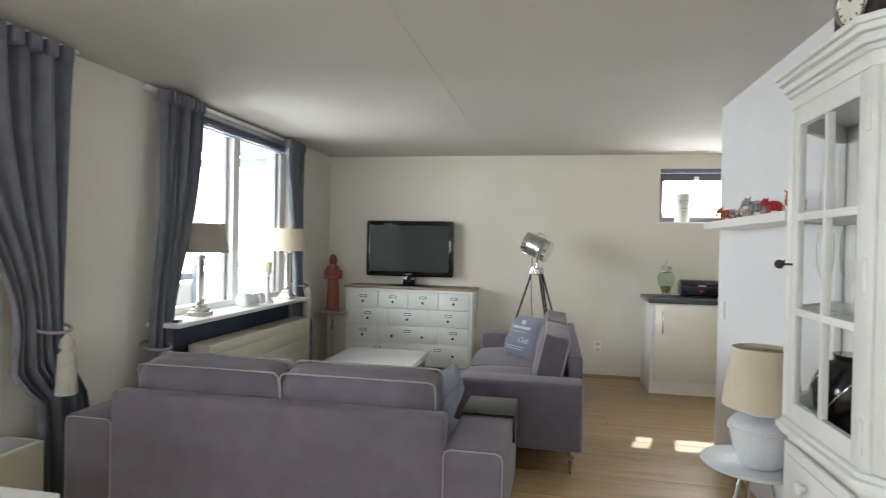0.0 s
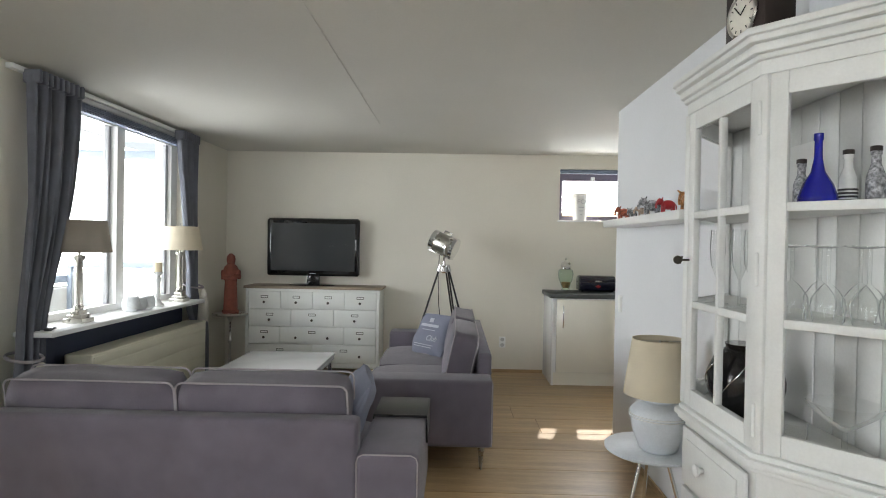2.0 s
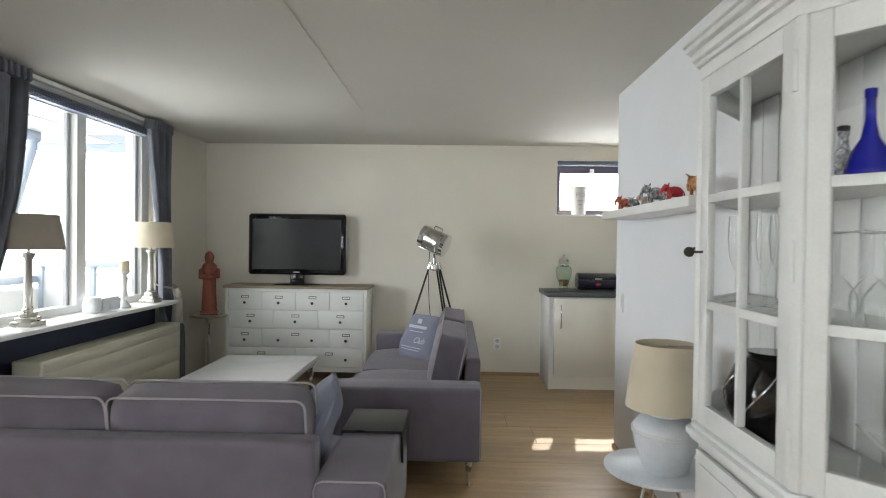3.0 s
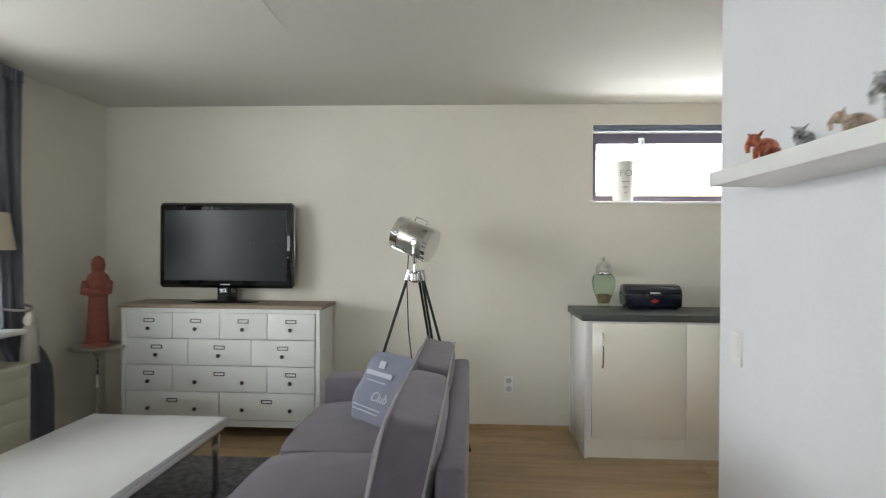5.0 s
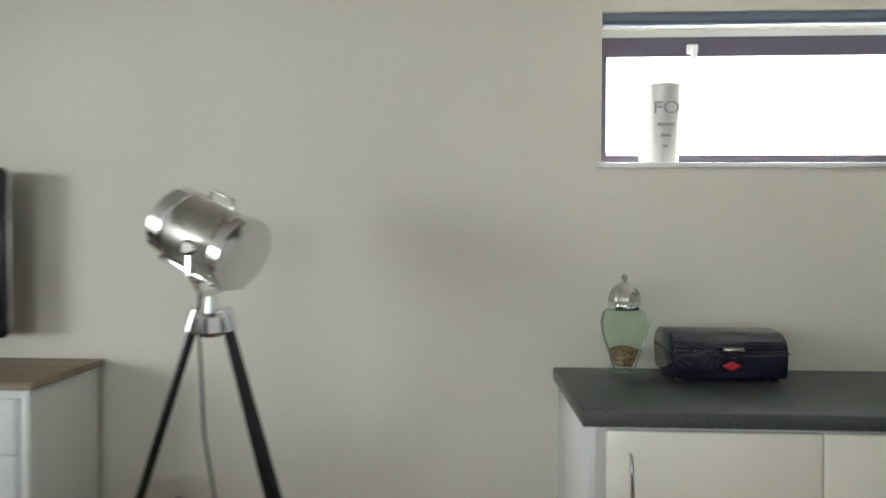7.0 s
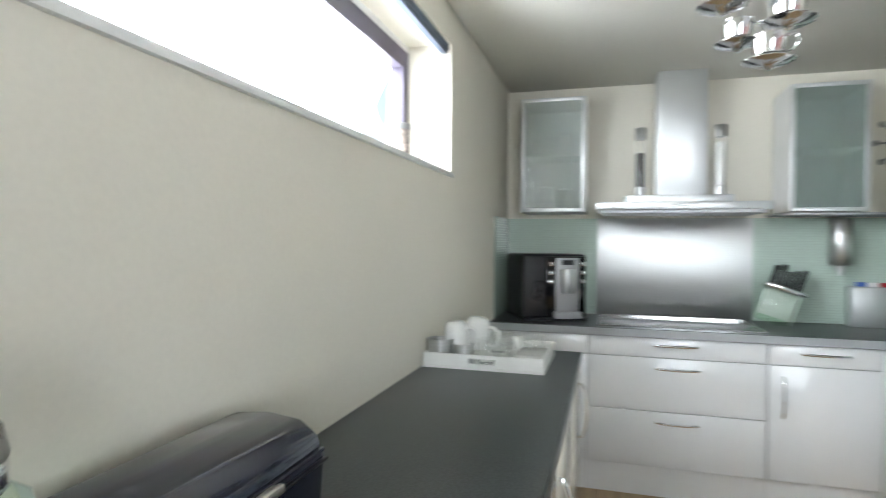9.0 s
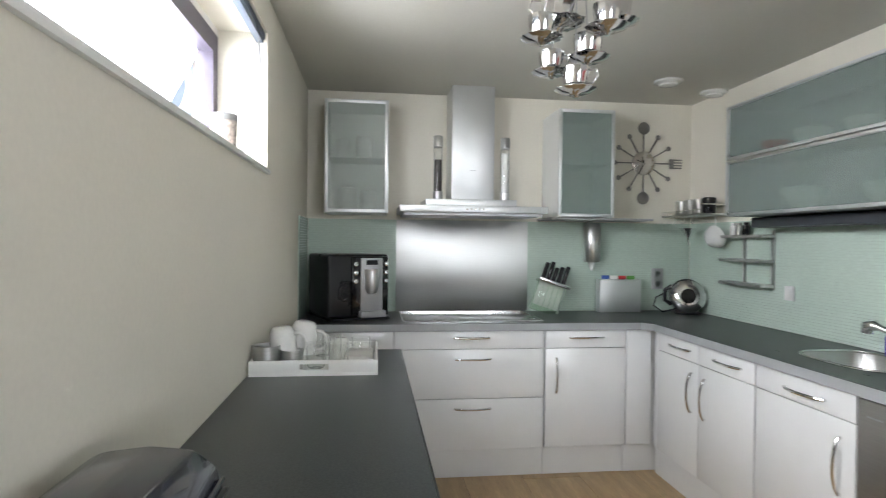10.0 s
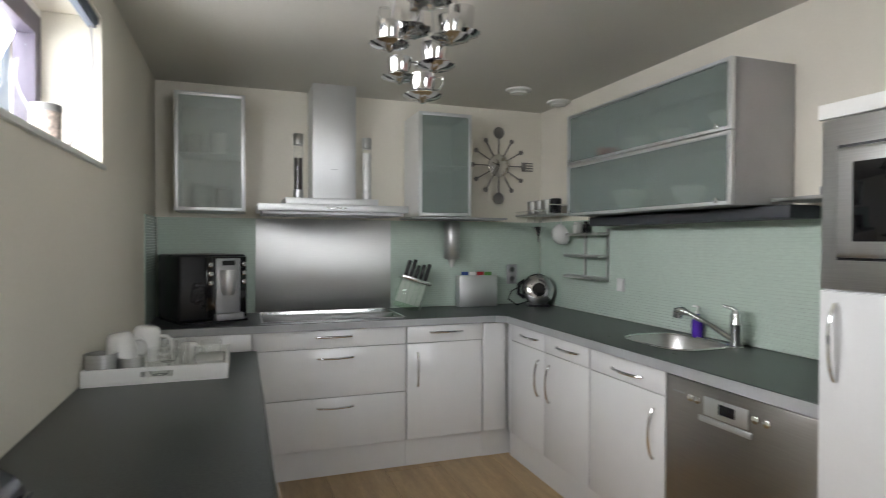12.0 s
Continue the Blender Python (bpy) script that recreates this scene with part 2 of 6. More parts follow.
def pillow(w, d, h, pinch=0.55, wob=0.012, seed=0, cuts=7):
    """A stuffed cushion, w wide (x), h high (z), d thick (y), centred."""
    bm = bmesh.new()
    bmesh.ops.create_cube(bm, size=2.0)
    bmesh.ops.subdivide_edges(bm, edges=bm.edges[:], cuts=cuts, use_grid_fill=True)
    for v in bm.verts:
        u, t, s = v.co
        f = (1 - pinch * abs(u) ** 4) * (1 - pinch * abs(s) ** 4)
        k = 1 - 0.06 * (abs(u) * abs(s)) ** 3
        n = noise.noise(Vector((u * 1.6 + seed * 7.3, t * 1.1, s * 1.6 - seed)))
        v.co = Vector((u * w / 2 * k + n * wob * 0.6, t * d / 2 * f + n * wob, s * h / 2 * (1 - 0.05 * (1 - u * u) * (1 if s < 0 else 0.2)) * k + n * wob))
    return bm


def welt(w, h, y, r=0.006, rnd=0.04, bow=0.0):
    """A piping loop round a rectangle in the xz plane."""
    pts = []
    for cx, cz, a0 in ((1, 1, 0), (-1, 1, 90), (-1, -1, 180), (1, -1, 270)):
        for a in (0, 30, 60, 90):
            q = radians(a0 + a)
            pts.append((cx * (w / 2 - rnd) + rnd * math.cos(q), y, cz * (h / 2 - rnd) + rnd * math.sin(q)))
    return tube(pts, r, 6, closed=True)


def mesh_of(name, bm, material, smooth=None):
    if material in (GLASS, GREENG):
        bmesh.ops.delete(bm, geom=[q for q in bm.faces if len(q.verts) > 4], context="FACES_ONLY")
    bmesh.ops.recalc_face_normals(bm, faces=bm.faces)
    me = bpy.data.meshes.new(name)
    bm.to_mesh(me)
    bm.free()
    me.materials.append(material)
    if smooth is not None:
        me.shade_smooth()
        me.set_sharp_from_angle(angle=radians(smooth))
    return me


def part(name, bm, material, parent, label="", smooth=40):
    ob = new(name, mesh_of(name, bm, material, smooth))
    ob.parent = parent
    return tagged(ob, label)


def thing(name, label, category, loc=(0, 0, 0), rz=0.0, group="", kind=""):
    ob = new(name)
    ob.matrix_basis = pose(*loc, 0, 0, rz)
    return tagged(ob, label, category, group, kind)


def solo(name, bm, material, label, category, loc=(0, 0, 0), rz=0.0, group="", kind="", smooth=40):
    ob = new(name, mesh_of(name, bm, material, smooth))
    ob.matrix_basis = pose(*loc, 0, 0, rz)
    return tagged(ob, label, category, group, kind)


def structure(name, bm, material, label, smooth=30):
    return tagged(new(name, mesh_of(name, bm, material, smooth)), label, "", "", "structure")


def holed(axis, at0, at1, a0, a1, z0, z1, holes):
    """A wall across axis from at0 to at1, running a0..a1, with through openings (a, b, lo, hi)."""
    out = []
    cuts = sorted({a0, a1, *[h[0] for h in holes], *[h[1] for h in holes]})
    for p, q in zip(cuts, cuts[1:]):
        spans, low = [], z0
        for h in sorted([h for h in holes if h[0] < q and h[1] > p], key=lambda h: h[2]):
            if h[2] > low:
                spans.append((low, h[2]))
            low = h[3]
        if low < z1:
            spans.append((low, z1))
        for lo, hi in spans:
            out.append(bx(at0, at1, p, q, lo, hi) if axis == "x" else bx(p, q, at0, at1, lo, hi))
    bm = join(*out)
    bmesh.ops.remove_doubles(bm, verts=bm.verts, dist=0.0005)
    return bm


# ---- the large structure ----
H, YW, XK, YS, XL, XP = 2.42, 6.436, 5.13, 3.70, -2.20, 1.57
structure("wall_west", holed("x", XL - 0.28, XL, -2.6, YW + 0.3, 0, H, [(3.46, 5.42, 0.83, 2.34), (0.2, 2.2, 0.02, 2.3)]), WALL, "cream painted outer wall with a wide window")
structure("wall_north", holed("y", YW, YW + 0.30, XL, XK + 0.2, 0, H, [(1.52, 3.655, 1.703, 2.268)]), WALL, "cream painted wall with a high strip window")
structure("wall_partition", bx(XP, XP + 0.14, -2.6, 4.345, 0, H), WALLW, "smooth white painted partition wall")
structure("wall_south", holed("y", -2.8, -2.6, XL - 0.28, XP, 0, H, [(-1.55, 0.95, 0.9, 2.28)]), WALL, "cream wall with a window at the far end")
w = thing("window_3", "white-framed window with glazing bars at room end", "window", (0, -2.7, 0), kind="structure")
part("window_frame", join(bx(-1.55, -1.48, -0.03, 0.03, 0.9, 2.28), bx(0.88, 0.95, -0.03, 0.03, 0.9, 2.28), bx(-1.48, 0.88, -0.03, 0.03, 0.9, 0.97), bx(-1.48, 0.88, -0.03, 0.03, 2.21, 2.28), bx(-0.73, -0.67, -0.03, 0.03, 0.97, 2.21), bx(0.07, 0.13, -0.03, 0.03, 0.97, 2.21)), WHITE, w)
for a_, b_ in ((-1.478, -0.732), (-0.668, 0.068), (0.132, 0.878)):
    p = part("pane", bx(a_, b_, -0.004, 0.002, 0.972, 2.208), PANE, w)
    p.visible_shadow = False
structure("wall_kitchen_east", bx(XK, XK + 0.2, YS - 0.2, YW, 0, H), WALL, "cream kitchen wall behind the cooker hood")
structure("wall_kitchen_south", bx(XP + 0.14, XK, YS - 0.2, YS, 0, H), WALL, "cream kitchen wall behind the sink")
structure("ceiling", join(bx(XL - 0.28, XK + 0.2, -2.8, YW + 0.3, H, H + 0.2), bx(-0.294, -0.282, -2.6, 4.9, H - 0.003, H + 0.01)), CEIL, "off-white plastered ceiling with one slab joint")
structure("navy_panel", bx(XL + 0.001, XL + 0.006, 3.42, 5.40, 0.0, 0.825), NAVY, "dark navy painted wall under the window sill")
floor = structure("floor", bx(XL - 0.28, XK + 0.2, -2.8, YW + 0.3, -0.12, -0.004), JOINT, "warm oak plank floor")
structure("baseboard_north", bx(-0.36, 1.36, YW - 0.014, YW - 0.001, 0, 0.035), PLANK, "low oak-coloured skirting strip")
structure("baseboard_partition", bx(XP - 0.013, XP - 0.001, -2.5, 4.345, 0, 0.035), PLANK, "low oak-coloured skirting strip on the partition")
structure("ground", bx(-900, 900, -900, 900, -6.3, -6.2), GRASS, "pale flat ground far below")

# window to the balcony
w = thing("window_1", "white-framed living room window with two lights and a sill", "window", (XL, 0, 0), kind="structure")
part("window_frame", join(bx(-0.15, -0.07, 3.46, 3.53, 0.86, 2.34), bx(-0.15, -0.07, 5.31, 5.42, 0.86, 2.34), bx(-0.15, -0.07, 3.53, 5.31, 0.86, 0.91), bx(-0.15, -0.07, 3.53, 5.31, 2.28, 2.34), bx(-0.16, -0.05, 4.43, 4.53, 0.91, 2.28)), WHITE, w, "white lacquered frame")
part("window_sash", bx(-0.13, -0.10, 4.395, 4.428, 0.91, 2.28, 0.004), GREYM, w, "grey sash edge")
part("window_sash", bx(-0.13, -0.10, 5.265, 5.308, 0.91, 2.28, 0.004), GREYM, w, "grey sash edge")
for y0, y1 in ((3.532, 4.393), (4.532, 5.263)):
    p = part("pane", bx(-0.12, -0.11, y0, y1, 0.912, 2.278), PANE, w)
    p.visible_shadow = False
part("window_sill", join(bx(-0.07, 0.0, 3.462, 5.418, 0.832, 0.86), bx(0.0, 0.24, 3.33, 5.36, 0.83, 0.86, 0.006)), WHITE, w, "glossy white window sill")
rail = thing("curtain_rail", "white rail with raised dark venetian blind above window", "blind", (XL, 0, 0))
part("rail", bx(0.004, 0.05, 3.25, 5.42, 2.375, 2.405, 0.004), WHITE, rail)
part("headrail", bx(0.004, 0.045, 3.42, 5.34, 2.335, 2.372, 0.003), GREYM, rail)
for k in range(5):
    part("slat", bx(0.0, 0.05, 3.42, 5.34, 2.268 + k * 0.013, 2.274 + k * 0.013), FRAMEB, rail)

w = thing("door_1", "glazed white balcony door with wide pane", "door", (XL, 0, 0), kind="structure")
part("door_frame", join(bx(-0.20, -0.12, 0.2, 0.29, 0.02, 2.3), bx(-0.20, -0.12, 2.11, 2.2, 0.02, 2.3), bx(-0.20, -0.12, 0.29, 2.11, 0.02, 0.12), bx(-0.20, -0.12, 0.29, 2.11, 2.2, 2.3), bx(-0.20, -0.12, 1.15, 1.25, 0.12, 2.2)), WHITE, w)
for y0, y1 in ((0.292, 1.148), (1.252, 2.108)):
    p = part("pane", bx(-0.165, -0.155, y0, y1, 0.122, 2.198), PANE, w)
    p.visible_shadow = False

# high strip window
w = thing("window_2", "narrow high window with aubergine frame", "window", (0, YW, 0), kind="structure")
part("window_frame", join(bx(1.52, 1.585, 0.20, 0.27, 1.703, 2.24), bx(3.59, 3.655, 0.20, 0.27, 1.703, 2.24), bx(1.585, 3.59, 0.20, 0.27, 1.703, 1.758), bx(1.585, 3.59, 0.20, 0.27, 2.162, 2.24)), FRAMEP, w, "aubergine painted frame")
part("head_filler", bx(1.52, 3.655, 0.20, 0.27, 2.241, 2.268), WHITE, w)
p = part("pane", bx(1.587, 3.588, 0.23, 0.236, 1.76, 2.16), PANE, w)
p.visible_shadow = False
for x in (1.925, 2.79):
    h = part("window_catch", join(bx(x - 0.022, x + 0.022, 0.18, 0.199, 2.17, 2.205, 0.004), bx(x - 0.008, x + 0.012, 0.165, 0.183, 2.14, 2.19, 0.004)), WHITE, w, "white plastic catch")
part("window_sill", bx(1.50, 3.672, -0.012, 0.185, 1.683, 1.702, 0.003), WHITE, w, "white tiled sill")
part("blind", join(bx(1.525, 3.65, 0.01, 0.05, 2.235, 2.266, 0.004), bx(1.53, 3.645, 0.015, 0.045, 2.222, 2.233, 0.003)), FRAMEB, w, "rolled-up dark blind")

# balcony beyond the window
b = thing("balcony", "concrete balcony with blue-grey steel rail and roof slab", "balcony", (0, 0, 0), kind="structure")
BE = 6.35
part("slab", bx(-4.0, XL - 0.28, -1, BE, -0.25, -0.05), CONC, b)
part("roof", bx(-4.1, XL - 0.28, -1, BE + 0.1, 2.5, 2.7), CONC, b, "pale painted soffit")
part("soffit_joint", bx(-3.4, -3.38, -1, BE, 2.494, 2.499), GREYM, b)
part("side_beam", bx(-4.02, -3.92, -1, BE, 2.40, 2.499, 0.01), RAILB, b)
part("end_beam", bx(-3.9, XL - 0.3, BE - 0.1, BE, 2.29, 2.38, 0.01), RAILB, b)
part("parapet", bx(-3.98, -3.93, -1, BE, 0.05, 0.86), CONC, b, "white infill panel")
part("end_parapet", bx(-3.9, XL - 0.3, BE - 0.06, BE - 0.02, 0.05, 1.02), CONC, b, "white infill panel")
part("handrail", bx(-4.0, -3.9, -1, BE, 0.92, 1.0, 0.01), RAILB, b)
part("end_rail", bx(-3.9, XL - 0.3, BE - 0.1, BE, 1.09, 1.16, 0.01), RAILB, b)
for x in (-3.9, -3.35):
    part("end_post", bx(x, x + 0.05, BE - 0.08, BE - 0.03, -0.05, 1.09, 0.004), RAILB, b)
part("brace", tube([(-3.96, 5.72, 0.9), (-3.96, 6.3, 2.42)], 0.05, 10), RAILB, b)

# ---- living room ----


def legs_of(parent, places, z1, r=0.014, mater=None, taper=0.6):
    for x, y in places:
        ob = part("leg", lathe([(r * taper, 0), (r * taper, 0.004), (r, z1)], 12), mater or CHROME, parent)
        ob.location = (x, y, 0)


def sofa(loc, rz, length, label, cushion_seed, slack=0.0, cy=0.22, cz=0.63, ch_=0.40, a=0.235, lean=10, thick=0.10, arm=0.57):
    """A two-cushion sofa: length along x, front towards +y, back panel at y=0."""
    s = thing("sofa", label, "sofa", loc, rz, group="sofas")
    L, D = length, 0.87
    part("base", bx(a, L - a, 0.03, D - 0.03, 0.15, 0.30, 0.02), SOFA, s)
    part("back_panel", bx(a - 0.01, L - a + 0.01, 0.0, thick, 0.15, 0.70, 0.022, 3), SOFA, s)
    for x0 in (0.0, L - a):
        ar = part("armrest", bx(x0, x0 + a, 0.0, D, 0.15, arm, 0.028, 3), SOFA, s)
        for y in (0.008, D - 0.008):
            part("piping", tube([(x0 + 0.008, y, 0.16), (x0 + 0.006, y, arm - 0.04), (x0 + 0.014, y, arm - 0.018), (x0 + 0.035, y, arm - 0.008), (x0 + a - 0.035, y, arm - 0.008), (x0 + a - 0.014, y, arm - 0.018), (x0 + a - 0.006, y, arm - 0.04), (x0 + a - 0.008, y, 0.16)], 0.0035, 6), PIPE, ar, "pale seam piping")
    w = (L - 2 * a) / 2
    for i in range(2):
        cx = a + w * (i + 0.5)
        part("seat_cushion", xf(pillow(w - 0.008, 0.16, D - 0.12, 0.22, 0.006, i + cushion_seed), pose(cx, thick + 0.02 + (D - thick) / 2, 0.375, -90)), SOFA, s, smooth=75)
        m = pose(cx + slack * (0.5 - i), cy, cz, lean)
        bc = part("back_cushion", xf(pillow(w - 0.01 - slack, 0.225, ch_, 0.25, 0.008, i + 3 + cushion_seed, 9), m), SOFA, s, smooth=75)
        for y in (-0.081, 0.081):
            part("piping", xf(welt(w - 0.006 - slack, ch_ - 0.004, y, 0.0045, 0.035), m), PIPE, bc, "pale seam piping")
    for x, y in ((0.06, 0.07), (L - 0.06, 0.07), (0.06, D - 0.07), (L - 0.06, D - 0.07)):
        lg = part("leg", lathe([(0.008, 0), (0.009, 0.004), (0.022, 0.155)], 12), NICKEL, s, "tapered metal leg")
        lg.location = (x, y, 0)
    return s


sofa((-1.86, 2.34, 0), 0, 2.10, "mauve-grey fabric sofa with two loose back cushions", 0, 0.05, a=0.26)
sofa((0.625, 3.60, 0), 90, 2.15, "mauve-grey fabric sofa with pale piping facing coffee table", 11, 0.0, 0.205, 0.625, 0.40, lean=12, thick=0.09)


def scatter(loc, rx, rz, label, printed):
    c = thing("scatter_cushion", label, "cushion", loc, rz)
    m = pose(0, 0, 0.175, rx)
    body = part("cover", xf(pillow(0.41, 0.14, 0.38, 0.75, 0.012, 5), m), LINEN, c)
    part("piping", xf(welt(0.385, 0.355, 0, 0.006, 0.03), m), PIPE, body, "white piping")
    if printed:
        for k, (wd, zc, hh) in enumerate(((0.22, 0.06, 0.035), (0.16, 0.02, 0.008), (0.24, -0.115, 0.008), (0.22, -0.135, 0.008))):
            part("print_line", xf(bx(-wd / 2, wd / 2, -0.073, -0.069, zc - hh / 3, zc + hh / 3), m), PRINT, body, "faded pale print")
        word = bpy.data.curves.new("lettering", "FONT")
        word.body, word.size, word.extrude, word.shear, word.align_x = "Club", 0.07, 0.001, 0.25, "CENTER"
        wo = new("lettering", word)
        wo.parent = body
        wo.matrix_basis = m @ pose(0.075, -0.074, -0.075, 90)
        word.materials.append(PRINT)
        part("print_emblem", xf(bx(-0.025, 0.025, -0.073, -0.069, 0.09, 0.13, 0.001), m), PRINT, body, "faded pale emblem")


scatter((0.19, 5.09, 0.44), -27, -46, "blue-grey cotton cushion with faded pale print on sofa", True)
scatter((-0.115, 2.80, 0.45), 24, 104, "blue-grey striped cushion with white piping on sofa", False)

t = thing("arm_tray", "black leather tray draped over the sofa arm", "tray", (0.118, 2.98, 0.572))
part("top", bx(-0.130, 0.130, -0.16, 0.17, 0.0, 0.012, 0.004), LEATHER, t)
for x in (-0.132, 0.126):
    part("flap", bx(x, x + 0.006, -0.16, 0.17, -0.12, 0.01, 0.002), LEATHER, t)
part("edge", tube([(-0.130, -0.162, 0.012), (0.130, -0.162, 0.012), (0.134, -0.162, -0.12)], 0.004, 6), BLACK, t)

# coffee table
c = thing("coffee_table", "white high-gloss coffee table on chrome legs", "table", (-1.075, 4.45, 0))
part("tabletop", bx(-0.38, 0.38, -0.76, 0.76, 0.395, 0.42, 0.004), GLOSSW, c)
part("lower_top", bx(-0.372, 0.372, -0.752, 0.752, 0.362, 0.389, 0.004), GLOSSW, c)
for x in (-0.34, 0.34):
    part("frame_rail", bx(x - 0.015, x + 0.015, -0.73, 0.73, 0.335, 0.361, 0.003), CHROME, c)
    part("foot_rail", bx(x - 0.015, x + 0.015, -0.73, 0.73, 0.0, 0.022, 0.003), CHROME, c)
    for y in (-0.71, 0.71):
        part("leg", bx(x - 0.015, x + 0.015, y - 0.015, y + 0.015, 0.022, 0.335, 0.003), CHROME, c)
solo("rug", bx(-1.62, 0.0, 3.42, 5.72, 0.001, 0.012, 0.004), RUG, "dark grey rug with faded oriental pattern", "rug")

# chest of drawers
d = thing("chest_of_drawers", "distressed white chest of drawers with greyed oak top", "drawers", (-1.834, 6.06, 0))
W = 1.42
part("top", bx(-0.02, W + 0.02, -0.02, 0.365, 0.915, 0.942, 0.004), OAKTOP, d, "greyed oak top")
part("side_panel", bx(0, 0.03, 0, 0.36, 0.09, 0.913, 0.003), DPAINT, d)
part("side_panel", bx(W - 0.03, W, 0, 0.36, 0.09, 0.913, 0.003), DPAINT, d)
part("body", join(bx(0.03, W - 0.03, 0.022, 0.36, 0.10, 0.913), bx(0.03, W - 0.03, 0.0, 0.022, 0.885, 0.913), bx(0.03, W - 0.03, 0.0, 0.022, 0.09, 0.135)), DPAINT, d)
for x in (0.035, W - 0.035):
    for y in (0.03, 0.33):
        lg = part("leg", bx(-0.025, 0.025, -0.025, 0.025, 0, 0.095, 0.004), DPAINT, d)
        lg.location = (x, y, 0)


def drawer(x0, x1, z0, z1, knobs, plate):
    dr = part("drawer", bx(x0 + 0.002, x1 - 0.002, -0.006, 0.02, z0 + 0.002, z1 - 0.002, 0.002), DPAINT, d)
    zc = (z0 + z1) / 2
    for k in knobs:
        kb = part("knob", lathe([(0.006, 0), (0.006, 0.012), (0.013, 0.016), (0.014, 0.022), (0.008, 0.028)], 12), BRONZE, dr, "dark bronze knob")
        kb.matrix_basis = pose(k, -0.006, zc - 0.02, 90)
    if plate:
        px = (x0 + x1) / 2
        part("label_plate", join(bx(px - 0.034, px + 0.034, -0.011, -0.006, zc + 0.022, zc + 0.027), bx(px - 0.034, px + 0.034, -0.011, -0.006, zc + 0.044, zc + 0.049), bx(px - 0.038, px - 0.033, -0.011, -0.006, zc + 0.022, zc + 0.049), bx(px + 0.033, px + 0.038, -0.011, -0.006, zc + 0.022, zc + 0.049)), BRONZE, dr, "dark bronze label holder")


i0, i1 = 0.034, W - 0.034
iw = i1 - i0
rows_z = (0.885, 0.70, 0.515, 0.33, 0.138)
for k in range(4):
    drawer(i0 + iw * k / 4, i0 + iw * (k + 1) / 4, rows_z[1], rows_z[0], [i0 + iw * (k + 0.5) / 4], True)
for k in range(3):
    drawer(i0 + iw * k / 3, i0 + iw * (k + 1) / 3, rows_z[2], rows_z[1], [i0 + iw * (k + 0.5) / 3], True)
for a, e, kn in ((0, 0.25, (0.125,)), (0.25, 0.75, (0.375, 0.625)), (0.75, 1, (0.875,))):
    drawer(i0 + iw * a, i0 + iw * e, rows_z[3], rows_z[2], [i0 + iw * q for q in kn], True)
for a, e, kn in ((0, 0.5, (0.125, 0.375)), (0.5, 1, (0.625, 0.875))):
    drawer(i0 + iw * a, i0 + iw * e, rows_z[4], rows_z[3], [i0 + iw * q for q in kn], True)

# television
v = thing("television", "flat black television with glossy bezel, switched off", "television", (-1.18, 6.27, 0.942))
part("bezel", join(bx(-0.505, 0.505, 0.0, 0.06, 0.10, 0.725, 0.028, 3), bx(-0.40, 0.40, 0.06, 0.10, 0.16, 0.66, 0.02)), GBLACK, v, "piano black bezel")
part("rim", tube([(-0.49, 0.03, 0.102), (0.49, 0.03, 0.102), (0.507, 0.03, 0.12), (0.507, 0.03, 0.705), (0.49, 0.03, 0.727), (-0.49, 0.03, 0.727), (-0.507, 0.03, 0.705), (-0.507, 0.03, 0.12)], 0.004, 6, closed=True), CHROME, v, "thin silver rim")
part("screen", bx(-0.46, 0.46, -0.004, -0.001, 0.155, 0.672), SCREEN, v, "matt dark screen")
part("logo_bar", bx(-0.035, 0.035, -0.003, -0.001, 0.122, 0.132), GREYM, v)
part("neck", bx(-0.07, 0.07, 0.02, 0.06, 0.012, 0.11, 0.006), GBLACK, v)
ft = part("foot", lathe([(0.25, 0), (0.25, 0.008), (0.2, 0.016), (0.05, 0.02)], 40), GBLACK, v)
ft.matrix_basis = pose(0, -0.0, 0) @ Matrix.Diagonal((1, 0.5, 1, 1))
ft.location = (0, 0.0, 0)

# small round table with statue
p = thing("pedestal_table", "small round metal pedestal table with glass top", "table", (-1.98, 6.02, 0))
part("tabletop", lathe([(0.175, 0.63), (0.18, 0.636), (0.18, 0.648), (0.175, 0.652)], 36), NICKEL, p)
part("stem", lathe([(0.012, 0.02), (0.014, 0.12), (0.022, 0.15), (0.012, 0.18), (0.012, 0.33), (0.024, 0.36), (0.012, 0.39), (0.012, 0.56), (0.03, 0.60), (0.04, 0.63)], 16), NICKEL, p)
part("base", lathe([(0.15, 0), (0.15, 0.012), (0.10, 0.02), (0.03, 0.035)], 32), NICKEL, p)
st = bmesh.new()
rob = lathe([(0.085, 0), (0.095, 0.01), (0.095, 0.03), (0.08, 0.035), (0.078, 0.1), (0.072, 0.22), (0.066, 0.33), (0.082, 0.40), (0.086, 0.45), (0.07, 0.49), (0.04, 0.515), (0.046, 0.535), (0.05, 0.565), (0.042, 0.60), (0.015, 0.625)], 28, 9, 0.045)
for q in rob.verts:
    q.co.y *= 0.75
arms = join(tube([(-0.08, -0.02, 0.44), (-0.085, -0.06, 0.38), (-0.02, -0.08, 0.37), (0.05, -0.07, 0.375)], [0.03, 0.032, 0.026, 0.02], 10), tube([(0.08, -0.02, 0.44), (0.085, -0.06, 0.385), (0.02, -0.085, 0.39)], [0.03, 0.032, 0.024], 10))
